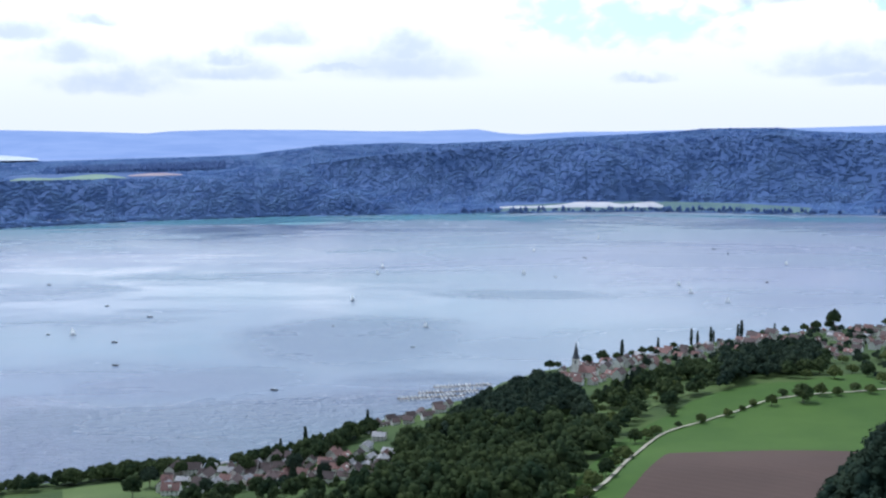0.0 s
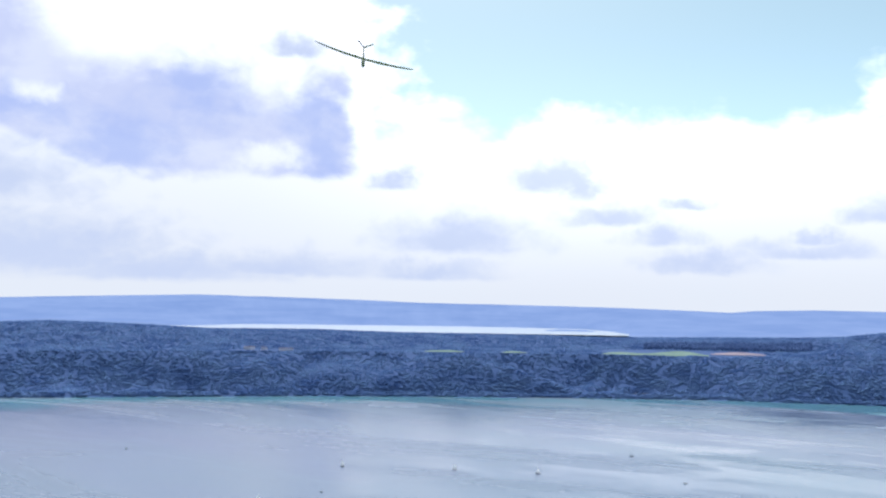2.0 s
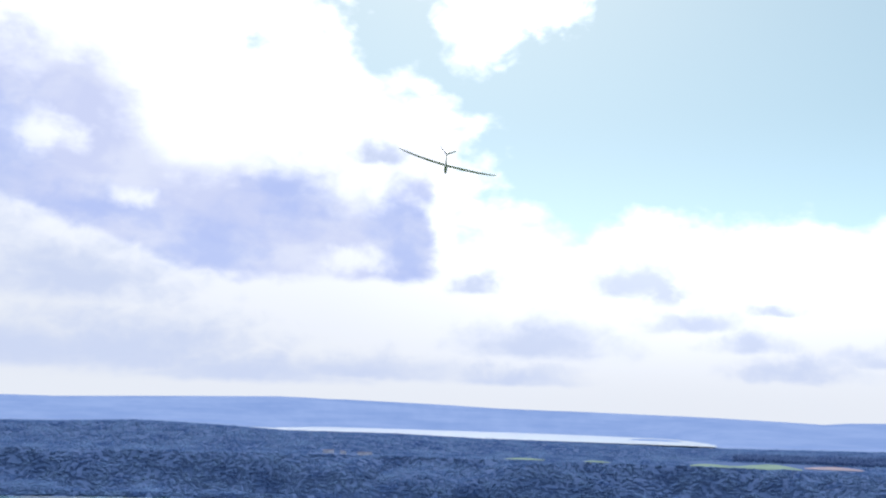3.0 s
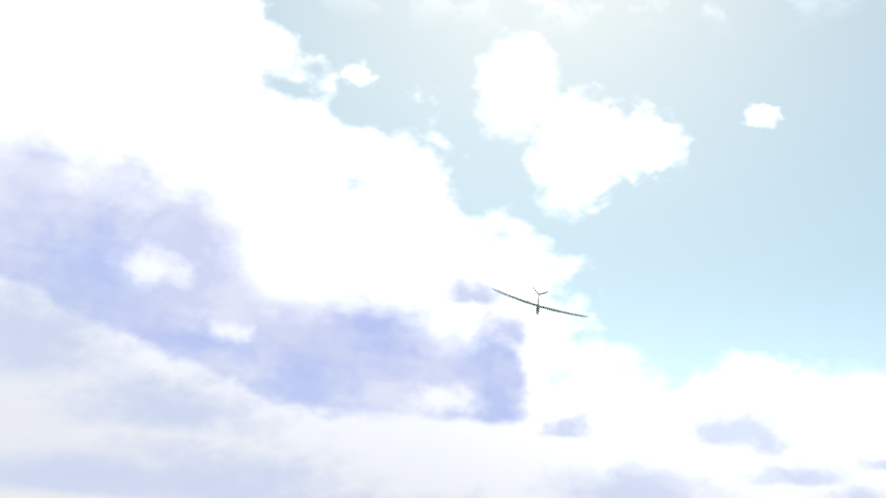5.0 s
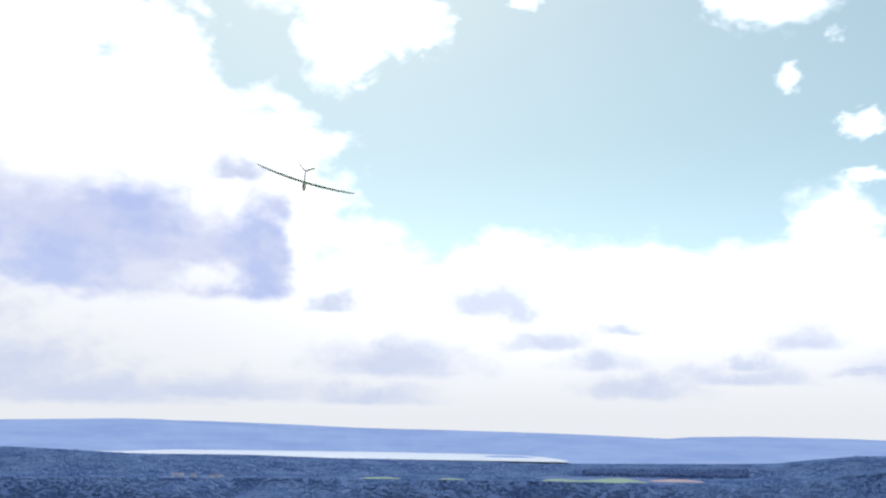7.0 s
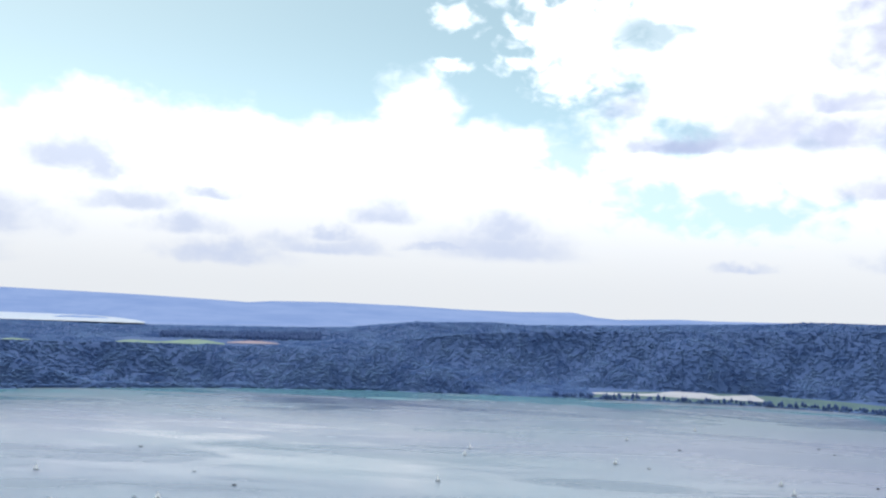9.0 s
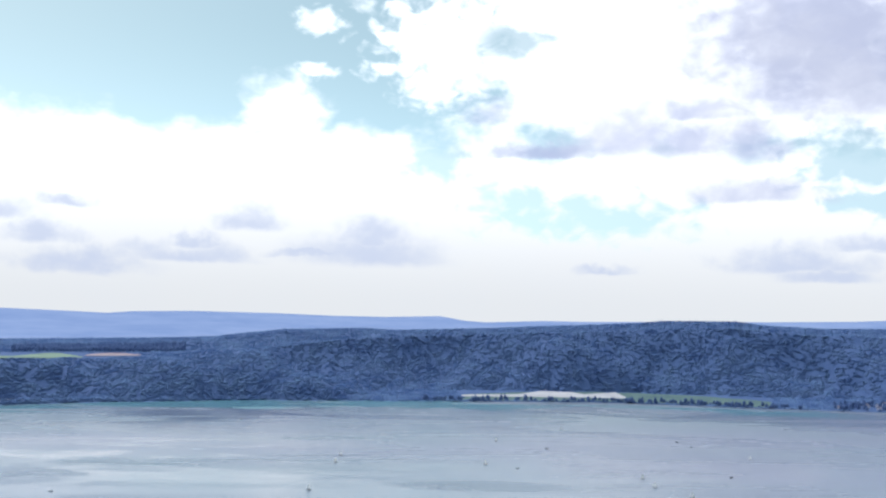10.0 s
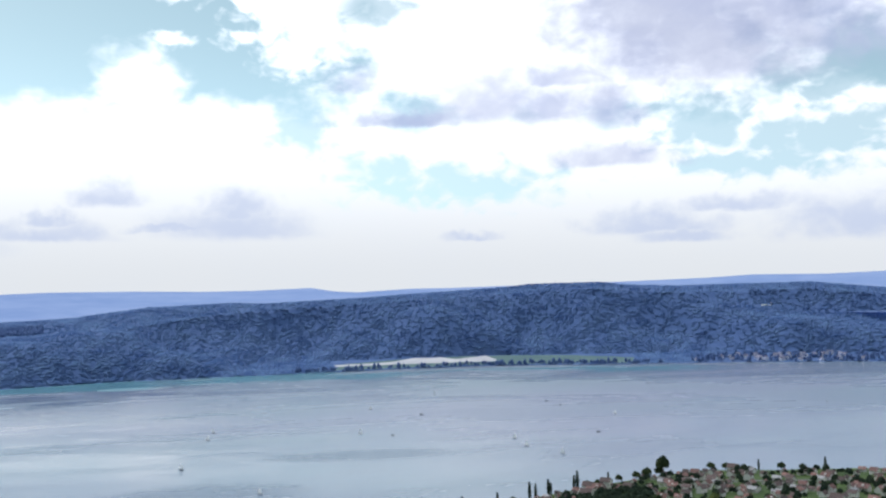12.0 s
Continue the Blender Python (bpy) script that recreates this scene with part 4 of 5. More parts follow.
wood("shore_wood", "green trees along the lake shore", LEAF, lambda a, r: (r > near_shore(a) - np.where(a < -14.5, 26, 16)) & (r < near_shore(a) - 3), (-26, -8.0), (640, 730), 900, 0.45, 0.9)
wood("village_wood", "mixed trees between the village and the harbour", LEAF, lambda a, r: (r > near_shore(a) - 62) & (r < near_shore(a) - 12), (-7.6, -2.6), (640, 800), 170, 0.6, 1.1)
wood("slope_hedge", "trees and hedges at the foot of the lookout hill", LEAF, lambda a, r: (angle(a, r) < -21.3), (-26, -3), (500, 700), 240, 0.5, 1.0)
wood("garden_trees", "garden trees among the town houses", LEAF_DARK, lambda a, r: (r > near_shore(a) - np.where(a > 25, 460, 260)) & (r < near_shore(a) - 30), (9.5, 38), (780, 1480), 760, 0.3, 0.72)
wood("town_wood", "dark trees above the lakeside town", LEAF_DARK, lambda a, r: (r > near_shore(a) - 360) & (r < near_shore(a) - 195), (17.6, 23.0), (800, 1200), 260, 0.8, 1.3)
EDGE = make_tree("field_edge_tree", round_lumps(141, 7.0, 2.0, 16.0, 20), 900, 0.45, LEAF_DARK, 10.0, 0.45, 5, 141, "large dark broadleaf tree at the ploughed field's edge", "field edge trees")
for a, e, s in ((24.2, -20.6, 0.8), (23.95, -19.6, 0.8), (24.3, -18.9, 0.85), (24.9, -18.2, 0.9), (25.6, -17.6, 0.9), (26.3, -17.0, 0.95), (26.9, -16.6, 1.0), (24.7, -19.6, 0.9), (25.3, -18.9, 0.9), (26.0, -18.2, 0.9),
                (24.9, -20.6, 0.8), (25.6, -19.9, 0.9), (26.4, -19.2, 0.9), (27.2, -17.6, 1.0), (26.9, -18.4, 0.9)):
    plant(EDGE, a, meet(a, e - 1.6), s)
wood("hill_wood", "dark wood on the spur beside the ploughed field", LEAF_DARK, lambda a, r: angle(a, r) < -16.6 + 0 * a, (23.3, 42), (230, 350), 320, 0.6, 1.0)
for k, (a, e, s) in enumerate(((-10.8, -19.5, 1.0), (-7.9, -19.6, 0.9), (-7.6, -18.9, 0.8), (-9.0, -19.2, 0.7), (-13.2, -20.4, 0.7), (-12.9, -19.4, 0.6), (-14.6, -19.3, 0.8), (-6.1, -20.0, 0.7),
                               (-5.0, -19.6, 0.6), (-3.9, -19.5, 0.7), (-8.5, -20.6, 0.7), (-10.2, -20.8, 0.8), (-11.6, -20.9, 0.8), (-16.4, -19.7, 0.9), (-17.4, -20.2, 0.9), (-2.6, -20.3, 0.9))):
    plant(BROAD[k % 3], a, meet(a, e - 0.5), s)
for a, e, s in ((-8.0, -20.0, 0.9), (-6.4, -20.9, 1.1), (-8.7, -18.6, 0.8), (12.3, -15.2, 1.0), (12.6, -14.9, 1.1), (19.5, -13.2, 1.1), (20.4, -13.1, 1.2), (21.0, -13.0, 1.0)):
    plant(SPRUCE, a, meet(a, e - 0.5), s)


# ---- houses ----
def make_house(wide, deep, eaves, rise, roof_mat, label, group, storeys, dormer=False, rows=True, plaster=PLASTER):
    root = thing("house", label, "house", group)
    w, d = wide / 2, deep / 2
    bm = bmesh.new()
    box(bm, -w, w, -d, d, -2.0, eaves)
    for sx in (-1, 1):
        a, b, c = (bm.verts.new((sx * w, y, z)) for y, z in ((-d, eaves), (d, eaves), (0, eaves + rise)))
        bm.faces.new((a, b, c) if sx > 0 else (c, b, a))
    walls = part("wall", bm, plaster, root)
    bm = bmesh.new()
    over, thick = 0.7, 0.28
    slope = rise / d
    prof = [(-d - over, eaves - over * slope), (0, eaves + rise), (d + over, eaves - over * slope), (d + over, eaves - over * slope + thick), (0, eaves + rise + thick * 1.3), (-d - over, eaves - over * slope + thick)]
    ends = [[bm.verts.new((sx * (w + over), y, z + 0.02)) for y, z in prof] for sx in (-1, 1)]
    for i in range(6):
        j = (i + 1) % 6
        bm.faces.new((ends[0][i], ends[0][j], ends[1][j], ends[1][i]))
    for e in ends:
        for q in ((0, 1, 4, 5), (1, 2, 3, 4)):
            bm.faces.new([e[i] for i in q])
    bmesh.ops.recalc_face_normals(bm, faces=bm.faces[:])
    roof = part("roof", bm, roof_mat, root)
    bm = bmesh.new()
    box(bm, w * 0.35, w * 0.35 + 0.8, -0.9, -0.2, eaves + rise * 0.5, eaves + rise + 1.1)
    part("chimney", bm, ROOF_BROWN, roof)
    if dormer:
        bm = bmesh.new()
        box(bm, -1.2, 1.2, -d * 0.85, -d * 0.2, eaves + rise * 0.25, eaves + rise * 0.72)
        part("dormer", bm, PLASTER, roof)
    if rows:
        for side in (-1, 1):
            for s in range(storeys):
                z = 0.9 + s * 2.8
                count = max(2, int(wide / 3.6))
                for i in range(count):
                    x = -w + wide * (i + 0.5) / count
                    bm = bmesh.new()
                    box(bm, x - 0.55, x + 0.55, side * d - 0.06, side * d + 0.06, z, z + 1.4)
                    part("window", bm, PANE, root)
        bm = bmesh.new()
        box(bm, -0.55 + w * 0.1, 0.55 + w * 0.1, -d - 0.09, -d + 0.03, 0, 2.1)
        part("door", bm, WOOD, root)
    return root


HOUSES = [
    make_house(12, 9.5, 5.8, 4.2, ROOF_RED, "plastered house with a red tiled gable roof", "town houses", 2),
    make_house(14.5, 10.5, 6.2, 4.6, ROOF_RED, "broad plastered house with a faded red roof", "town houses", 2, True),
    make_house(11, 9, 5.2, 4.0, ROOF_BROWN, "light plastered house with a brown tiled roof", "town houses", 2),
    make_house(16, 11, 8.4, 4.8, ROOF_BROWN, "tall plastered house with a dark brown roof", "town houses", 3),
    make_house(13, 10, 5.6, 3.0, ROOF_GREY, "white house with a shallow grey roof", "town houses", 2)]


def build(model, az, r, turn, size=1.0):
    m = settle(az, r, turn)
    if id(model) not in used:
        used[id(model)] = model
        model.matrix_basis = m
        ob = model
    else:
        ob = copy_thing(model, m)
    ob.scale = (size, size, size)
    return ob


taken = []


def free(az, r, gap):
    p = at(az, r)
    if any((p.x - q.x) ** 2 + (p.y - q.y) ** 2 < gap * gap for q in taken):
        return False
    taken.append(p)
    return True


town = random.Random(5)
CHURCH_AZ, CHURCH_R = 9.28, 915.0
taken.append(at(CHURCH_AZ, CHURCH_R))
made = 0
for _ in range(6000):
    if made >= 235:
        break
    a = town.uniform(8.4, 37.0)
    depth = town.uniform(20, 150 if a < 21 else 300 if a < 27 else 400)
    r = float(near_shore(a)) - depth
    if free(a, r, 13.0):
        k = town.choices(range(5), (32, 18, 30, 12, 8))[0]
        build(HOUSES[k], a, r, -a + town.choice((-28, 62, -20, 70, -35)), town.uniform(0.58, 0.86))
        made += 1

# the lower village: each house on its line of sight
for k, (a, e) in enumerate(((-15.3, -19.9), (-14.5, -20.2), (-13.7, -20.7), (-13.9, -19.75), (-13.2, -19.95), (-12.7, -20.5), (-11.0, -19.5), (-10.4, -19.75), (-10.0, -19.5),
                            (-9.7, -20.1), (-9.2, -20.4), (-8.4, -19.7), (-7.9, -19.75), (-7.4, -20.3), (-7.0, -20.6), (-6.5, -20.4), (-5.6, -19.25), (-5.4, -20.1), (-4.9, -20.3),
                            (-4.4, -19.9), (-3.5, -18.95), (-3.3, -19.6), (-3.1, -20.2), (-2.6, -19.8), (-2.1, -19.35), (-4.2, -20.7), (-11.9, -20.9), (-10.8, -20.5), (-2.7, -18.4), (-6.9, -19.3))):
    model = HOUSES[(2, 4, 2, 3, 2, 4, 2, 2, 4, 2, 2, 4, 3, 0, 2, 0, 0, 0, 1, 4, 4, 4, 2, 4, 4, 2, 2, 4, 4, 2)[k]]
    r = meet(a, e)
    free(a, r, 1)
    build(model, a, r, -a + town.choice((-15, 70, -25, 60)), town.uniform(0.58, 0.78))

made = 0
for _ in range(900):
    if made >= 46:
        break
    a, e = town.uniform(-15.6, -1.9), town.uniform(-20.9, -19.35)
    r = meet(a, e)
    if r < float(near_shore(a)) - 22 and free(a, r, 9.5):
        build(HOUSES[town.choices(range(5), (34, 12, 38, 10, 6))[0]], a, r, -a + town.choice((-15, 70, -25, 60)), town.uniform(0.6, 0.8))
        made += 1


def make_shed(length, label):
    root = thing("boathouse", label, "boathouse", "harbour buildings")
    bm = bmesh.new()
    box(bm, -length / 2, length / 2, -5, 5, -2, 4)
    part("wall", bm, PLASTER, root)
    bm = bmesh.new()
    for s in (-1, 1):
        q = [bm.verts.new(p) for p in ((-length / 2 - 0.6, s * 5.8, 3.7), (length / 2 + 0.6, s * 5.8, 3.7), (length / 2 + 0.6, 0, 6.0), (-length / 2 - 0.6, 0, 6.0))]
        t = [bm.verts.new(v.co + Vector((0, 0, 0.3))) for v in q]
        for f in ((q[0], q[1], q[2], q[3]), (t[3], t[2], t[1], t[0])):
            bm.faces.new(f)
        for i in range(4):
            bm.faces.new((q[i], q[(i + 1) % 4], t[(i + 1) % 4], t[i]))
    bmesh.ops.recalc_face_normals(bm, faces=bm.faces[:])
    part("roof", bm, ROOF_BROWN, root)
    for i in range(4):
        bm = bmesh.new()
        x = -length / 2 + length * (i + 0.5) / 4
        box(bm, x - 1.3, x + 1.3, -5.07, -4.95, 0.1, 3.0)
        part("gate", bm, WOOD, root)
    return root


for a, back in ((-2.9, 26), (-2.0, 22), (-1.7, 44), (-0.8, 34), (0.9, 22), (-0.9, 56), (1.5, 30), (-3.2, 44), (0.2, 60), (1.1, 48)):
    r = float(near_shore(a)) - back
    free(a, r, 1)
    build(HOUSES[2], a, r, -a + town.choice((-15, 70, 20)), town.uniform(0.6, 0.8))
SHEDS = [make_shed(22, "long boathouse with a brown roof"), make_shed(30, "long harbour building with a dark brown roof")]
for k, (a, back) in enumerate(((-1.3, 20), (-0.2, 16), (-2.3, 34), (0.4, 40))):
    build(SHEDS[k % 2], a, float(near_shore(a)) - back, -a + 18 + 60 * (k % 3 == 1), 0.55)


# ---- the church ----
church = thing("church", "pale stone village church with a slender dark spire", "church")
bm = bmesh.new()
box(bm, -3.2, 3.2, -3.2, 3.2, -3, 18.5)
tower = part("tower", bm, STONE, church)
for sx, sy in ((0, -1), (0, 1), (1, 0), (-1, 0)):
    bm = bmesh.new()
    if sx == 0:
        box(bm, -0.7, 0.7, sy * 3.2 - 0.1, sy * 3.2 + 0.1, 13.5, 16.8)
    else:
        box(bm, sx * 3.2 - 0.1, sx * 3.2 + 0.1, -0.7, 0.7, 13.5, 16.8)
    part("belfry_opening", bm, PANE, tower)
bm = bmesh.new()
tube(bm, [((0, 0, 18.5), 4.1, 4.1, "z"), ((0, 0, 20.2), 2.9, 2.9, "z"), ((0, 0, 34.5), 0.12, 0.12, "z")], 8)
part("spire", bm, SLATE, church, "slender dark slate spire")
bm = bmesh.new()
tube(bm, [((0, 0, 34.3), 0.35, 0.35, "z"), ((0, 0, 34.9), 0.5, 0.5, "z"), ((0, 0, 35.4), 0.1, 0.1, "z"), ((0, 0, 37.0), 0.06, 0.06, "z")], 6)
part("finial", bm, MAST, church)
bm = bmesh.new()
box(bm, 3.3, 19, -4.6, 4.6, -3, 6.6)
nave = part("nave", bm, STONE, church)
bm = bmesh.new()
prof = ((-5.3, 6.2), (0, 11.4), (5.3, 6.2), (5.3, 6.6), (0, 11.9), (-5.3, 6.6))
ends = [[bm.verts.new((x, y, z)) for y, z in prof] for x in (3.25, 19.6)]
for i in range(6):
    bm.faces.new((ends[0][i], ends[0][(i + 1) % 6], ends[1][(i + 1) % 6], ends[1][i]))
for e in ends:
    bm.faces.new([e[i] for i in (0, 1, 4, 5)])
    bm.faces.new([e[i] for i in (1, 2, 3, 4)])
bmesh.ops.recalc_face_normals(bm, faces=bm.faces[:])
part("nave_roof", bm, ROOF_RED, church, "steep red tiled roof")
for side in (-1, 1):
    for i in range(4):
        bm = bmesh.new()
        box(bm, 5 + i * 3.6, 6.2 + i * 3.6, side * 4.6 - 0.1, side * 4.6 + 0.1, 2.0, 5.4)
        part("nave_window", bm, PANE, nave)
church.matrix_basis = settle(CHURCH_AZ, CHURCH_R, -20)


# ---- boats ----
def hull_mesh(length, beam, high):
    bm = bmesh.new()
    rings = []
    for t in (0.0, 0.15, 0.45, 0.75, 0.92, 1.0):
        y = (t - 0.45) * length
        b = beam / 2 * (0.78, 0.95, 1.0, 0.72, 0.32, 0.04)[(0.0, 0.15, 0.45, 0.75, 0.92, 1.0).index(t)]
        top = high * (1 + 0.25 * t * t)
        rings.append([bm.verts.new(p) for p in ((-b, y, top), (-b * 0.8, y, 0.15), (0, y, -0.35 * high), (b * 0.8, y, 0.15), (b, y, top))])
    for a, b in zip(rings, rings[1:]):
        for i in range(4):
            bm.faces.new((a[i], a[i + 1], b[i + 1], b[i]))
        bm.faces.new((a[4], a[0], b[0], b[4]))
    bm.faces.new(rings[0])
    bmesh.ops.recalc_face_normals(bm, faces=bm.faces[:])
    return bm


def make_sailboat(length, tall, label, group, sails=True, dark=False):
    root = thing("sailing_boat", label, "boat", group)
    hull = part("hull", hull_mesh(length, length * 0.32, length * 0.12), HULL_DARK if dark else HULL, root)
    bm = bmesh.new()
    box(bm, -length * 0.09, length * 0.09, -length * 0.12, length * 0.2, length * 0.1, length * 0.19)
    part("cabin", bm, HULL, hull)
    bm = bmesh.new()
    tube(bm, [((0, length * 0.1, 0.3), 0.09, 0.09, "z"), ((0, length * 0.1, tall), 0.05, 0.05, "z")], 6)
    part("mast", bm, MAST, root)
    bm = bmesh.new()
    tube(bm, [((0, length * 0.09, length * 0.24), 0.07, 0.07, "y"), ((0, -length * 0.38, length * 0.22), 0.05, 0.05, "y")], 6)
    part("boom", bm, MAST, root)
    if sails:
        for name, foot, head in (("mainsail", (-length * 0.36, length * 0.08), length * 0.08), ("jib", (length * 0.14, length * 0.48), length * 0.14)):
            bm = bmesh.new()
            rows = []
            for i in range(7):
                t = i / 6
                lo = foot[0] + (head - foot[0]) * t if name == "mainsail" else foot[0]
                hi = foot[1] if name == "mainsail" else foot[1] + (head - foot[1]) * t
                z = length * 0.26 + (tall * (0.95 if name == "mainsail" else 0.8) - length * 0.26) * t
                row = []
                for j in range(4):
                    y = lo + (hi - lo) * j / 3
                    row.append(bm.verts.new((0.09 * length * math.sin(math.pi * j / 3) * (1 - t * 0.7), y, z)))
                rows.append(row)
            for a, b in zip(rows, rows[1:]):
                for j in range(3):
                    bm.faces.new((a[j], a[j + 1], b[j + 1], b[j]))
            bmesh.ops.remove_doubles(bm, verts=bm.verts[:], dist=0.001)
            bmesh.ops.solidify(bm, geom=bm.faces[:], thickness=0.04)
            part(name, bm, SAIL, root, "white sailcloth")
    return root


def make_motorboat(length, label, group, dark=False):
    root = thing("motor_boat", label, "boat", group)
    hull = part("hull", hull_mesh(length, length * 0.34, length * 0.14), HULL_DARK if dark else HULL, root)
    bm = bmesh.new()
    box(bm, -length * 0.11, length * 0.11, -length * 0.1, length * 0.18, length * 0.1, length * 0.24)
    part("cabin", bm, HULL, hull)
    bm = bmesh.new()
    box(bm, -length * 0.115, length * 0.115, length * 0.02, length * 0.185, length * 0.17, length * 0.225)
    part("windscreen", bm, PANE, hull)
    return root


def afloat(model, az, r, turn):
    m = pose(r * math.sin(radians(az)), r * math.cos(radians(az)), 0.05, 0, 0, turn)
    if id(model) not in used:
        used[id(model)] = model
        model.matrix_basis = m
        return model
    return copy_thing(model, m)


SAILING = make_sailboat(8.0, 10.0, "white sailing boat with both sails set on the lake", "sailing boats")
SAILING_DARK = make_sailboat(7.0, 9.5, "dark-hulled sailing boat with its sails down on the lake", "sailing boats", False, True)
FERRY = make_motorboat(7.5, "dark motor boat out on the lake", "motor boats", True)
CRUISER = make_motorboat(6.0, "small white motor boat out on the lake", "motor boats")


def on_water(el):
    return H / math.tan(radians(-el))


for a, e in ((15.9, -9.55), (18.0, -9.97), (6.1, -8.66), (-2.4, -8.26), (-2.7, -8.66), (-4.2, -10.2), (0.2, -11.83), (10.5, -6.51), (21.1, -7.71), (6.7, -7.3), (-38.2, -9.5), (-43.0, -11.4), (-26.7, -9.75), (15.2, -9.1), (-20.2, -11.4), (-31.6, -9.64)):
    afloat(SAILING, a, on_water(e), 55 - a + 70 * town.random())
for a, e in ((17.9, -7.2), (32.7, -6.83), (-21.3, -8.58), (-8.2, -6.21)):
    afloat(SAILING_DARK, a, on_water(e), 20 + 140 * town.random())
for a, e in ((-18.0, -13.3), (-9.0, -15.28), (-18.0, -12.0), (17.1, -6.96), (9.7, -7.64), (20.1, -8.74), (-16.0, -10.7)):
    afloat(FERRY, a, on_water(e), 60 + 60 * town.random())
for a, e in ((-5.4, -11.69), (-0.6, -13.01), (-50.4, -8.29), (-39.4, -10.93), (-25.9, -11.27), (-18.3, -9.94), (-21.5, -11.3), (8.0, -8.81)):
    afloat(CRUISER, a, on_water(e), 60 + 60 * town.random())

# marina: three jetties with moored yachts and cruisers
YACHT = make_sailboat(6.6, 8.5, "moored white yacht with a bare mast", "moored boats", False)
LAUNCH = make_motorboat(6.0, "moored white motor cruiser under a cover", "moored boats")
for k, (e, a0, a1) in enumerate(((-16.05, -1.6, 2.6), (-15.75, -0.3, 3.4), (-15.4, 0.6, 4.2))):
    r = on_water(e)
    p, q = Vector((r * math.sin(radians(a0)), r * math.cos(radians(a0)), 0)), Vector((r * 1.012 * math.sin(radians(a1)), r * 1.012 * math.cos(radians(a1)), 0))
    run = q - p
    turn = math.degrees(math.atan2(run.y, run.x))
    jetty = thing("jetty", "grey timber jetty on piles in the marina", "jetty", "marina jetties")
    jetty.matrix_basis = pose(p.x, p.y, 0, 0, 0, turn)
    bm = bmesh.new()
    box(bm, 0, run.length, -1.1, 1.1, 0.55, 0.8)
    part("deck", bm, WOOD, jetty)
    for i in range(9):
        bm = bmesh.new()
        x = 1 + (run.length - 2) * i / 8
        tube(bm, [((x, 1.25, -4), 0.16, 0.16, "z"), ((x, 1.25, 2.0), 0.16, 0.16, "z")], 6)
        part("pile", bm, WOOD, jetty)
    for i in range(16):
        s = p + run * ((i + 0.6) / 16.5)
        side = Vector((-run.y, run.x, 0)).normalized()
        for sgn in (-1, 1):
            c = s + side * sgn * 5.0
            if town.random() < 0.88:
                afloat(YACHT if town.random() < 0.6 else LAUNCH, math.degrees(math.atan2(c.x, c.y)), c.length, turn + (0 if sgn > 0 else 180) + town.uniform(-3, 3))

# ---- far shore: village, lone houses, trees by the water ----
FAR_HOUSE = make_house(15, 11, 7, 5, FAR_ROOF, "small house of the village across the lake, its roof blued by painted haze", "far village houses", 2, rows=False, plaster=FAR_WALL)
FAR_PALE = make_house(18, 11, 8, 4, FAR_ROOF, "small pale house of the village across the lake", "far village houses", 2, rows=False, plaster=FAR_WALL)
for i in range(52):
    a = town.gauss(31.2, 1.9)
    r = float(far_shore(a)) + town.uniform(18, 160)
    if free(a, r, 20):
        build(FAR_HOUSE if town.random() < 0.6 else FAR_PALE, a, r, town.uniform(0, 180), town.uniform(0.8, 1.15))
for a, back in ((-43.9, 395), (-43.6, 400), (-42.9, 385), (-41.9, 352), (-41.6, 350), (-41.4, 356)):
    build(FAR_PALE, a, float(far_shore(a)) + back, town.uniform(0, 90), 0.85)

az = np.concatenate([rng.uniform(2, 24, 190), rng.uniform(25.5, 36, 260)])
r = far_shore(az) + np.concatenate([rng.uniform(4, 40, 190), rng.uniform(3, 170, 260)])
spots = spots_on(az, r)
size = rng.uniform(3.0, 6.0, len(az))
high = size * rng.uniform(1.0, 2.6, len(az))
spots[:, 2] += high * 0.4
tagged(new("far_shore_trees", scatter_mesh("far_shore_trees", spots, dome(1), size, high, HAZED_FIR, 0.28)), "trees and bushes along the far shore", "trees", kind="stuff")


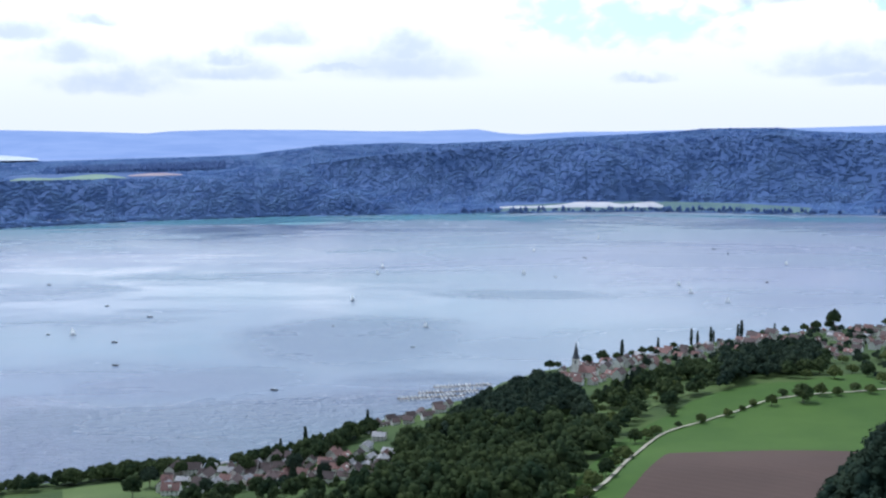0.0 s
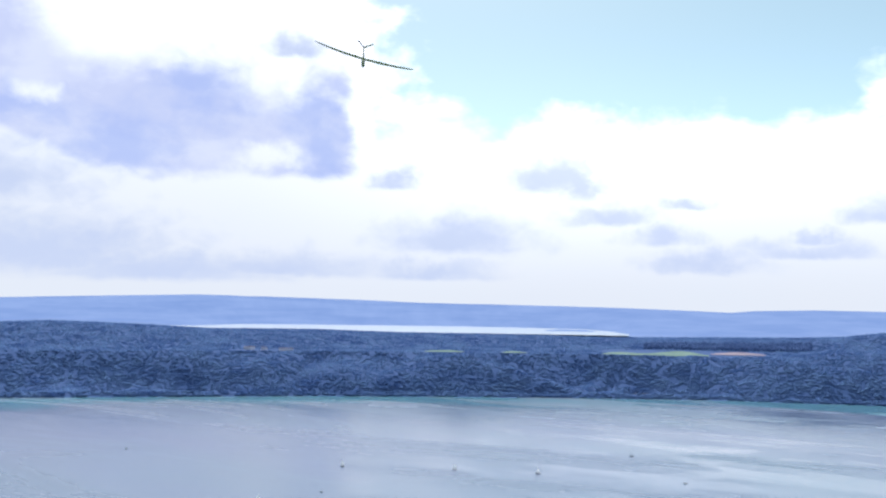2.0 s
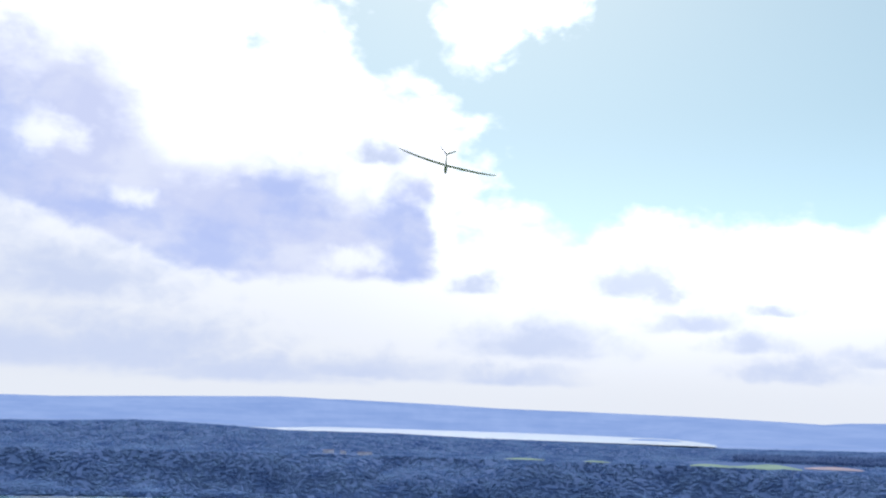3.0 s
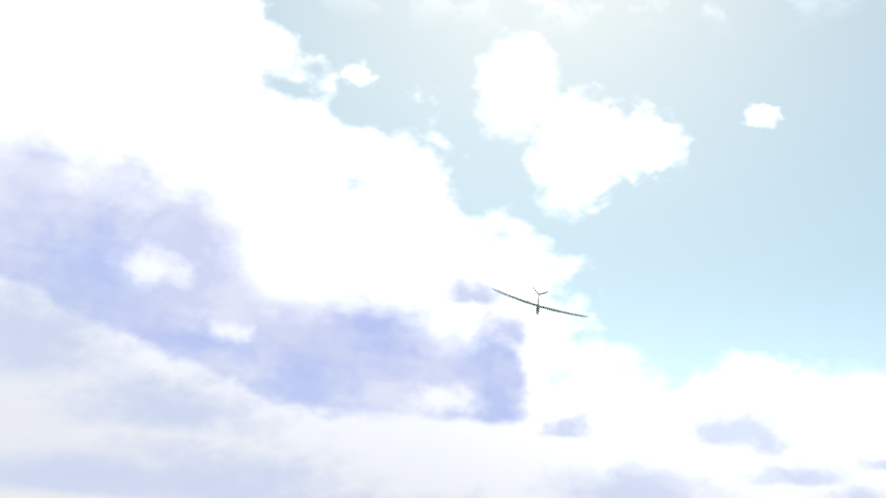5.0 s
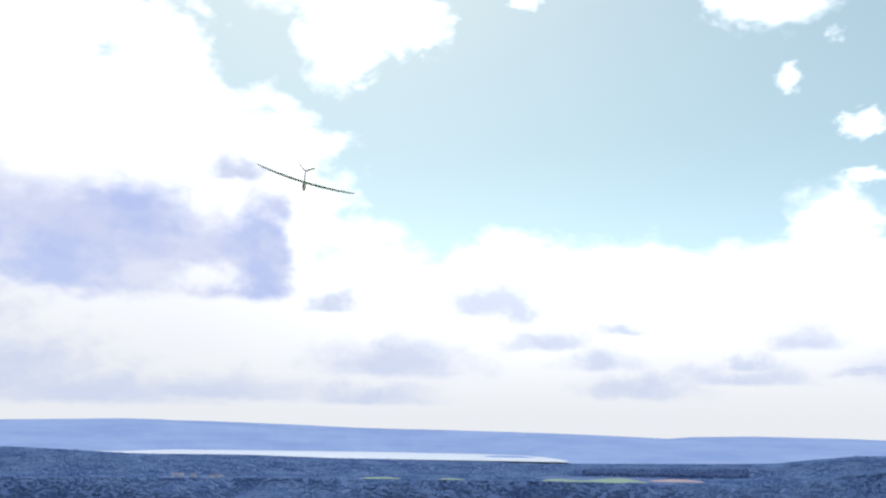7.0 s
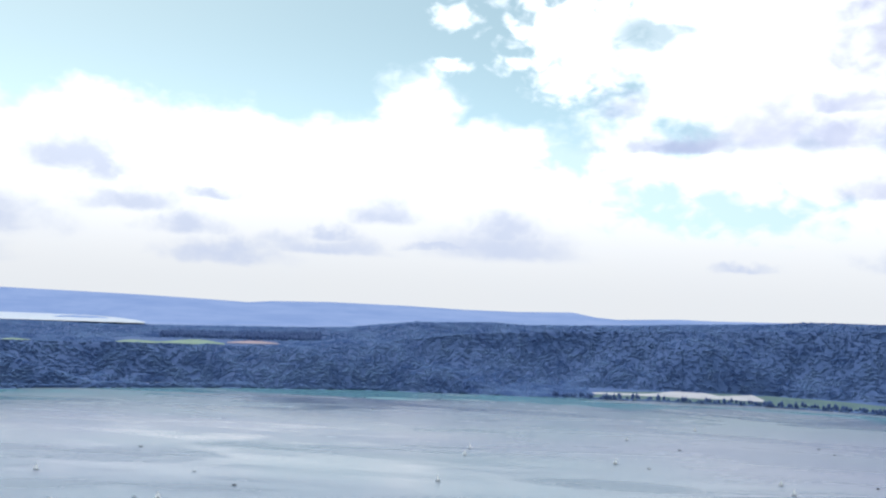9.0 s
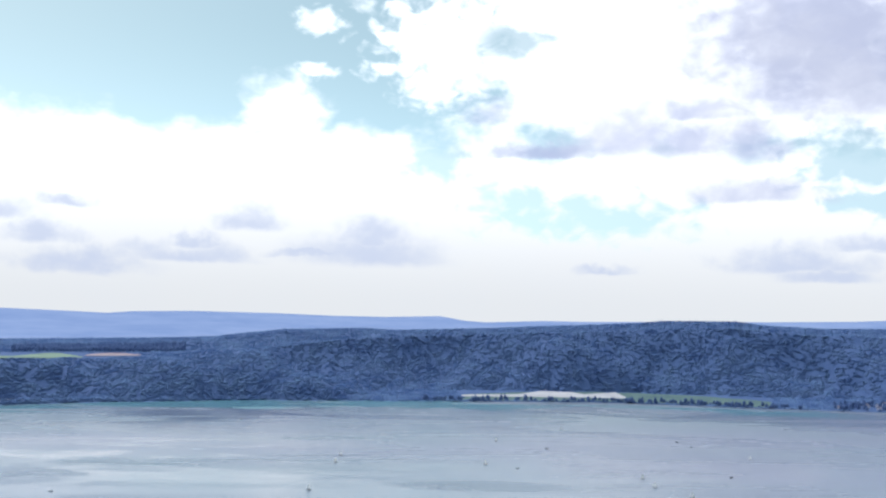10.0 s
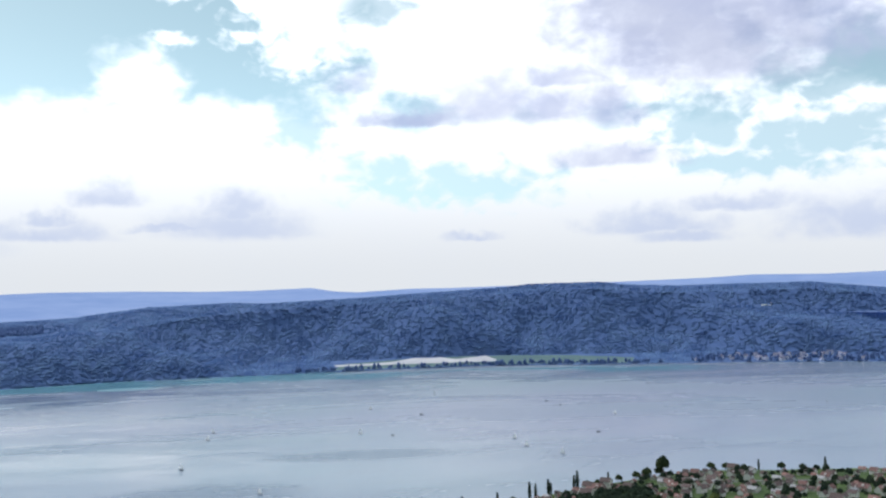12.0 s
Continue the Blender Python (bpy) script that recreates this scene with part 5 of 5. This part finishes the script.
# ---- the gliders ----
def make_glider(label):
    """A model sailplane with long tapered wings and a V-tail; nose towards +y."""
    root = thing("glider", label, "glider")
    bm = bmesh.new()
    tube(bm, [((0, 0.62, 0), 0.01, 0.01, "y"), ((0, 0.52, 0), 0.045, 0.05, "y"), ((0, 0.32, 0), 0.065, 0.075, "y"), ((0, 0.05, 0), 0.06, 0.07, "y"), ((0, -0.2, 0.01), 0.03, 0.035, "y"), ((0, -1.0, 0.02), 0.014, 0.014, "y")], 12)
    body = part("fuselage", bm, GELCOAT, root, smooth=True)
    bm = bmesh.new()
    tube(bm, [((0, 0.44, 0.045), 0.02, 0.01, "y"), ((0, 0.34, 0.055), 0.04, 0.035, "y"), ((0, 0.2, 0.05), 0.035, 0.03, "y"), ((0, 0.12, 0.05), 0.01, 0.01, "y")], 10)
    part("canopy", bm, DARK_TRIM, body, "dark glossy canopy", True)

    def panel(name, stations, mat, lab=""):
        bm = bmesh.new()
        rings = []
        for x, y, z, chord in stations:
            t = chord * 0.05
            rings.append([bm.verts.new(p) for p in ((x, y, z), (x, y - chord * 0.25, z + t), (x, y - chord * 0.6, z + t * 0.7), (x, y - chord, z), (x, y - chord * 0.6, z - t * 0.4), (x, y - chord * 0.25, z - t * 0.6))])
        for a, b in zip(rings, rings[1:]):
            for i in range(6):
                bm.faces.new((a[i], a[(i + 1) % 6], b[(i + 1) % 6], b[i]))
        bm.faces.new(rings[0])
        bm.faces.new(rings[-1])
        bmesh.ops.recalc_face_normals(bm, faces=bm.faces[:])
        part(name, bm, mat, root, lab)

    for s in (-1, 1):
        panel("wing", [(s * 0.03, 0.16, 0.06, 0.21), (s * 0.6, 0.15, 0.08, 0.19), (s * 1.1, 0.12, 0.11, 0.16), (s * 1.5, 0.07, 0.15, 0.11), (s * 1.66, 0.02, 0.175, 0.05)], GELCOAT)
        panel("tail_fin", [(s * 0.012, -0.84, 0.03, 0.16), (s * 0.13, -0.86, 0.12, 0.14), (s * 0.26, -0.89, 0.21, 0.10)], DARK_TRIM if s < 0 else GELCOAT, "dark V-tail fin" if s < 0 else "")
    return root


glider = make_glider("white model glider with a V-tail in flight")
eye_line = heading(-37.45, 14.3)
place_g = EYE + eye_line * 31.5
glider.matrix_basis = pose(*place_g, 0, 0, 38) @ pose(0, 0, 0, -9, 0, 0) @ pose(0, 0, 0, 0, 15, 0)
second = make_glider("small white glider seen far off over the lake")
second.matrix_basis = pose(*(EYE + heading(29.6, -1.5) * 150), 0, 0, 70)
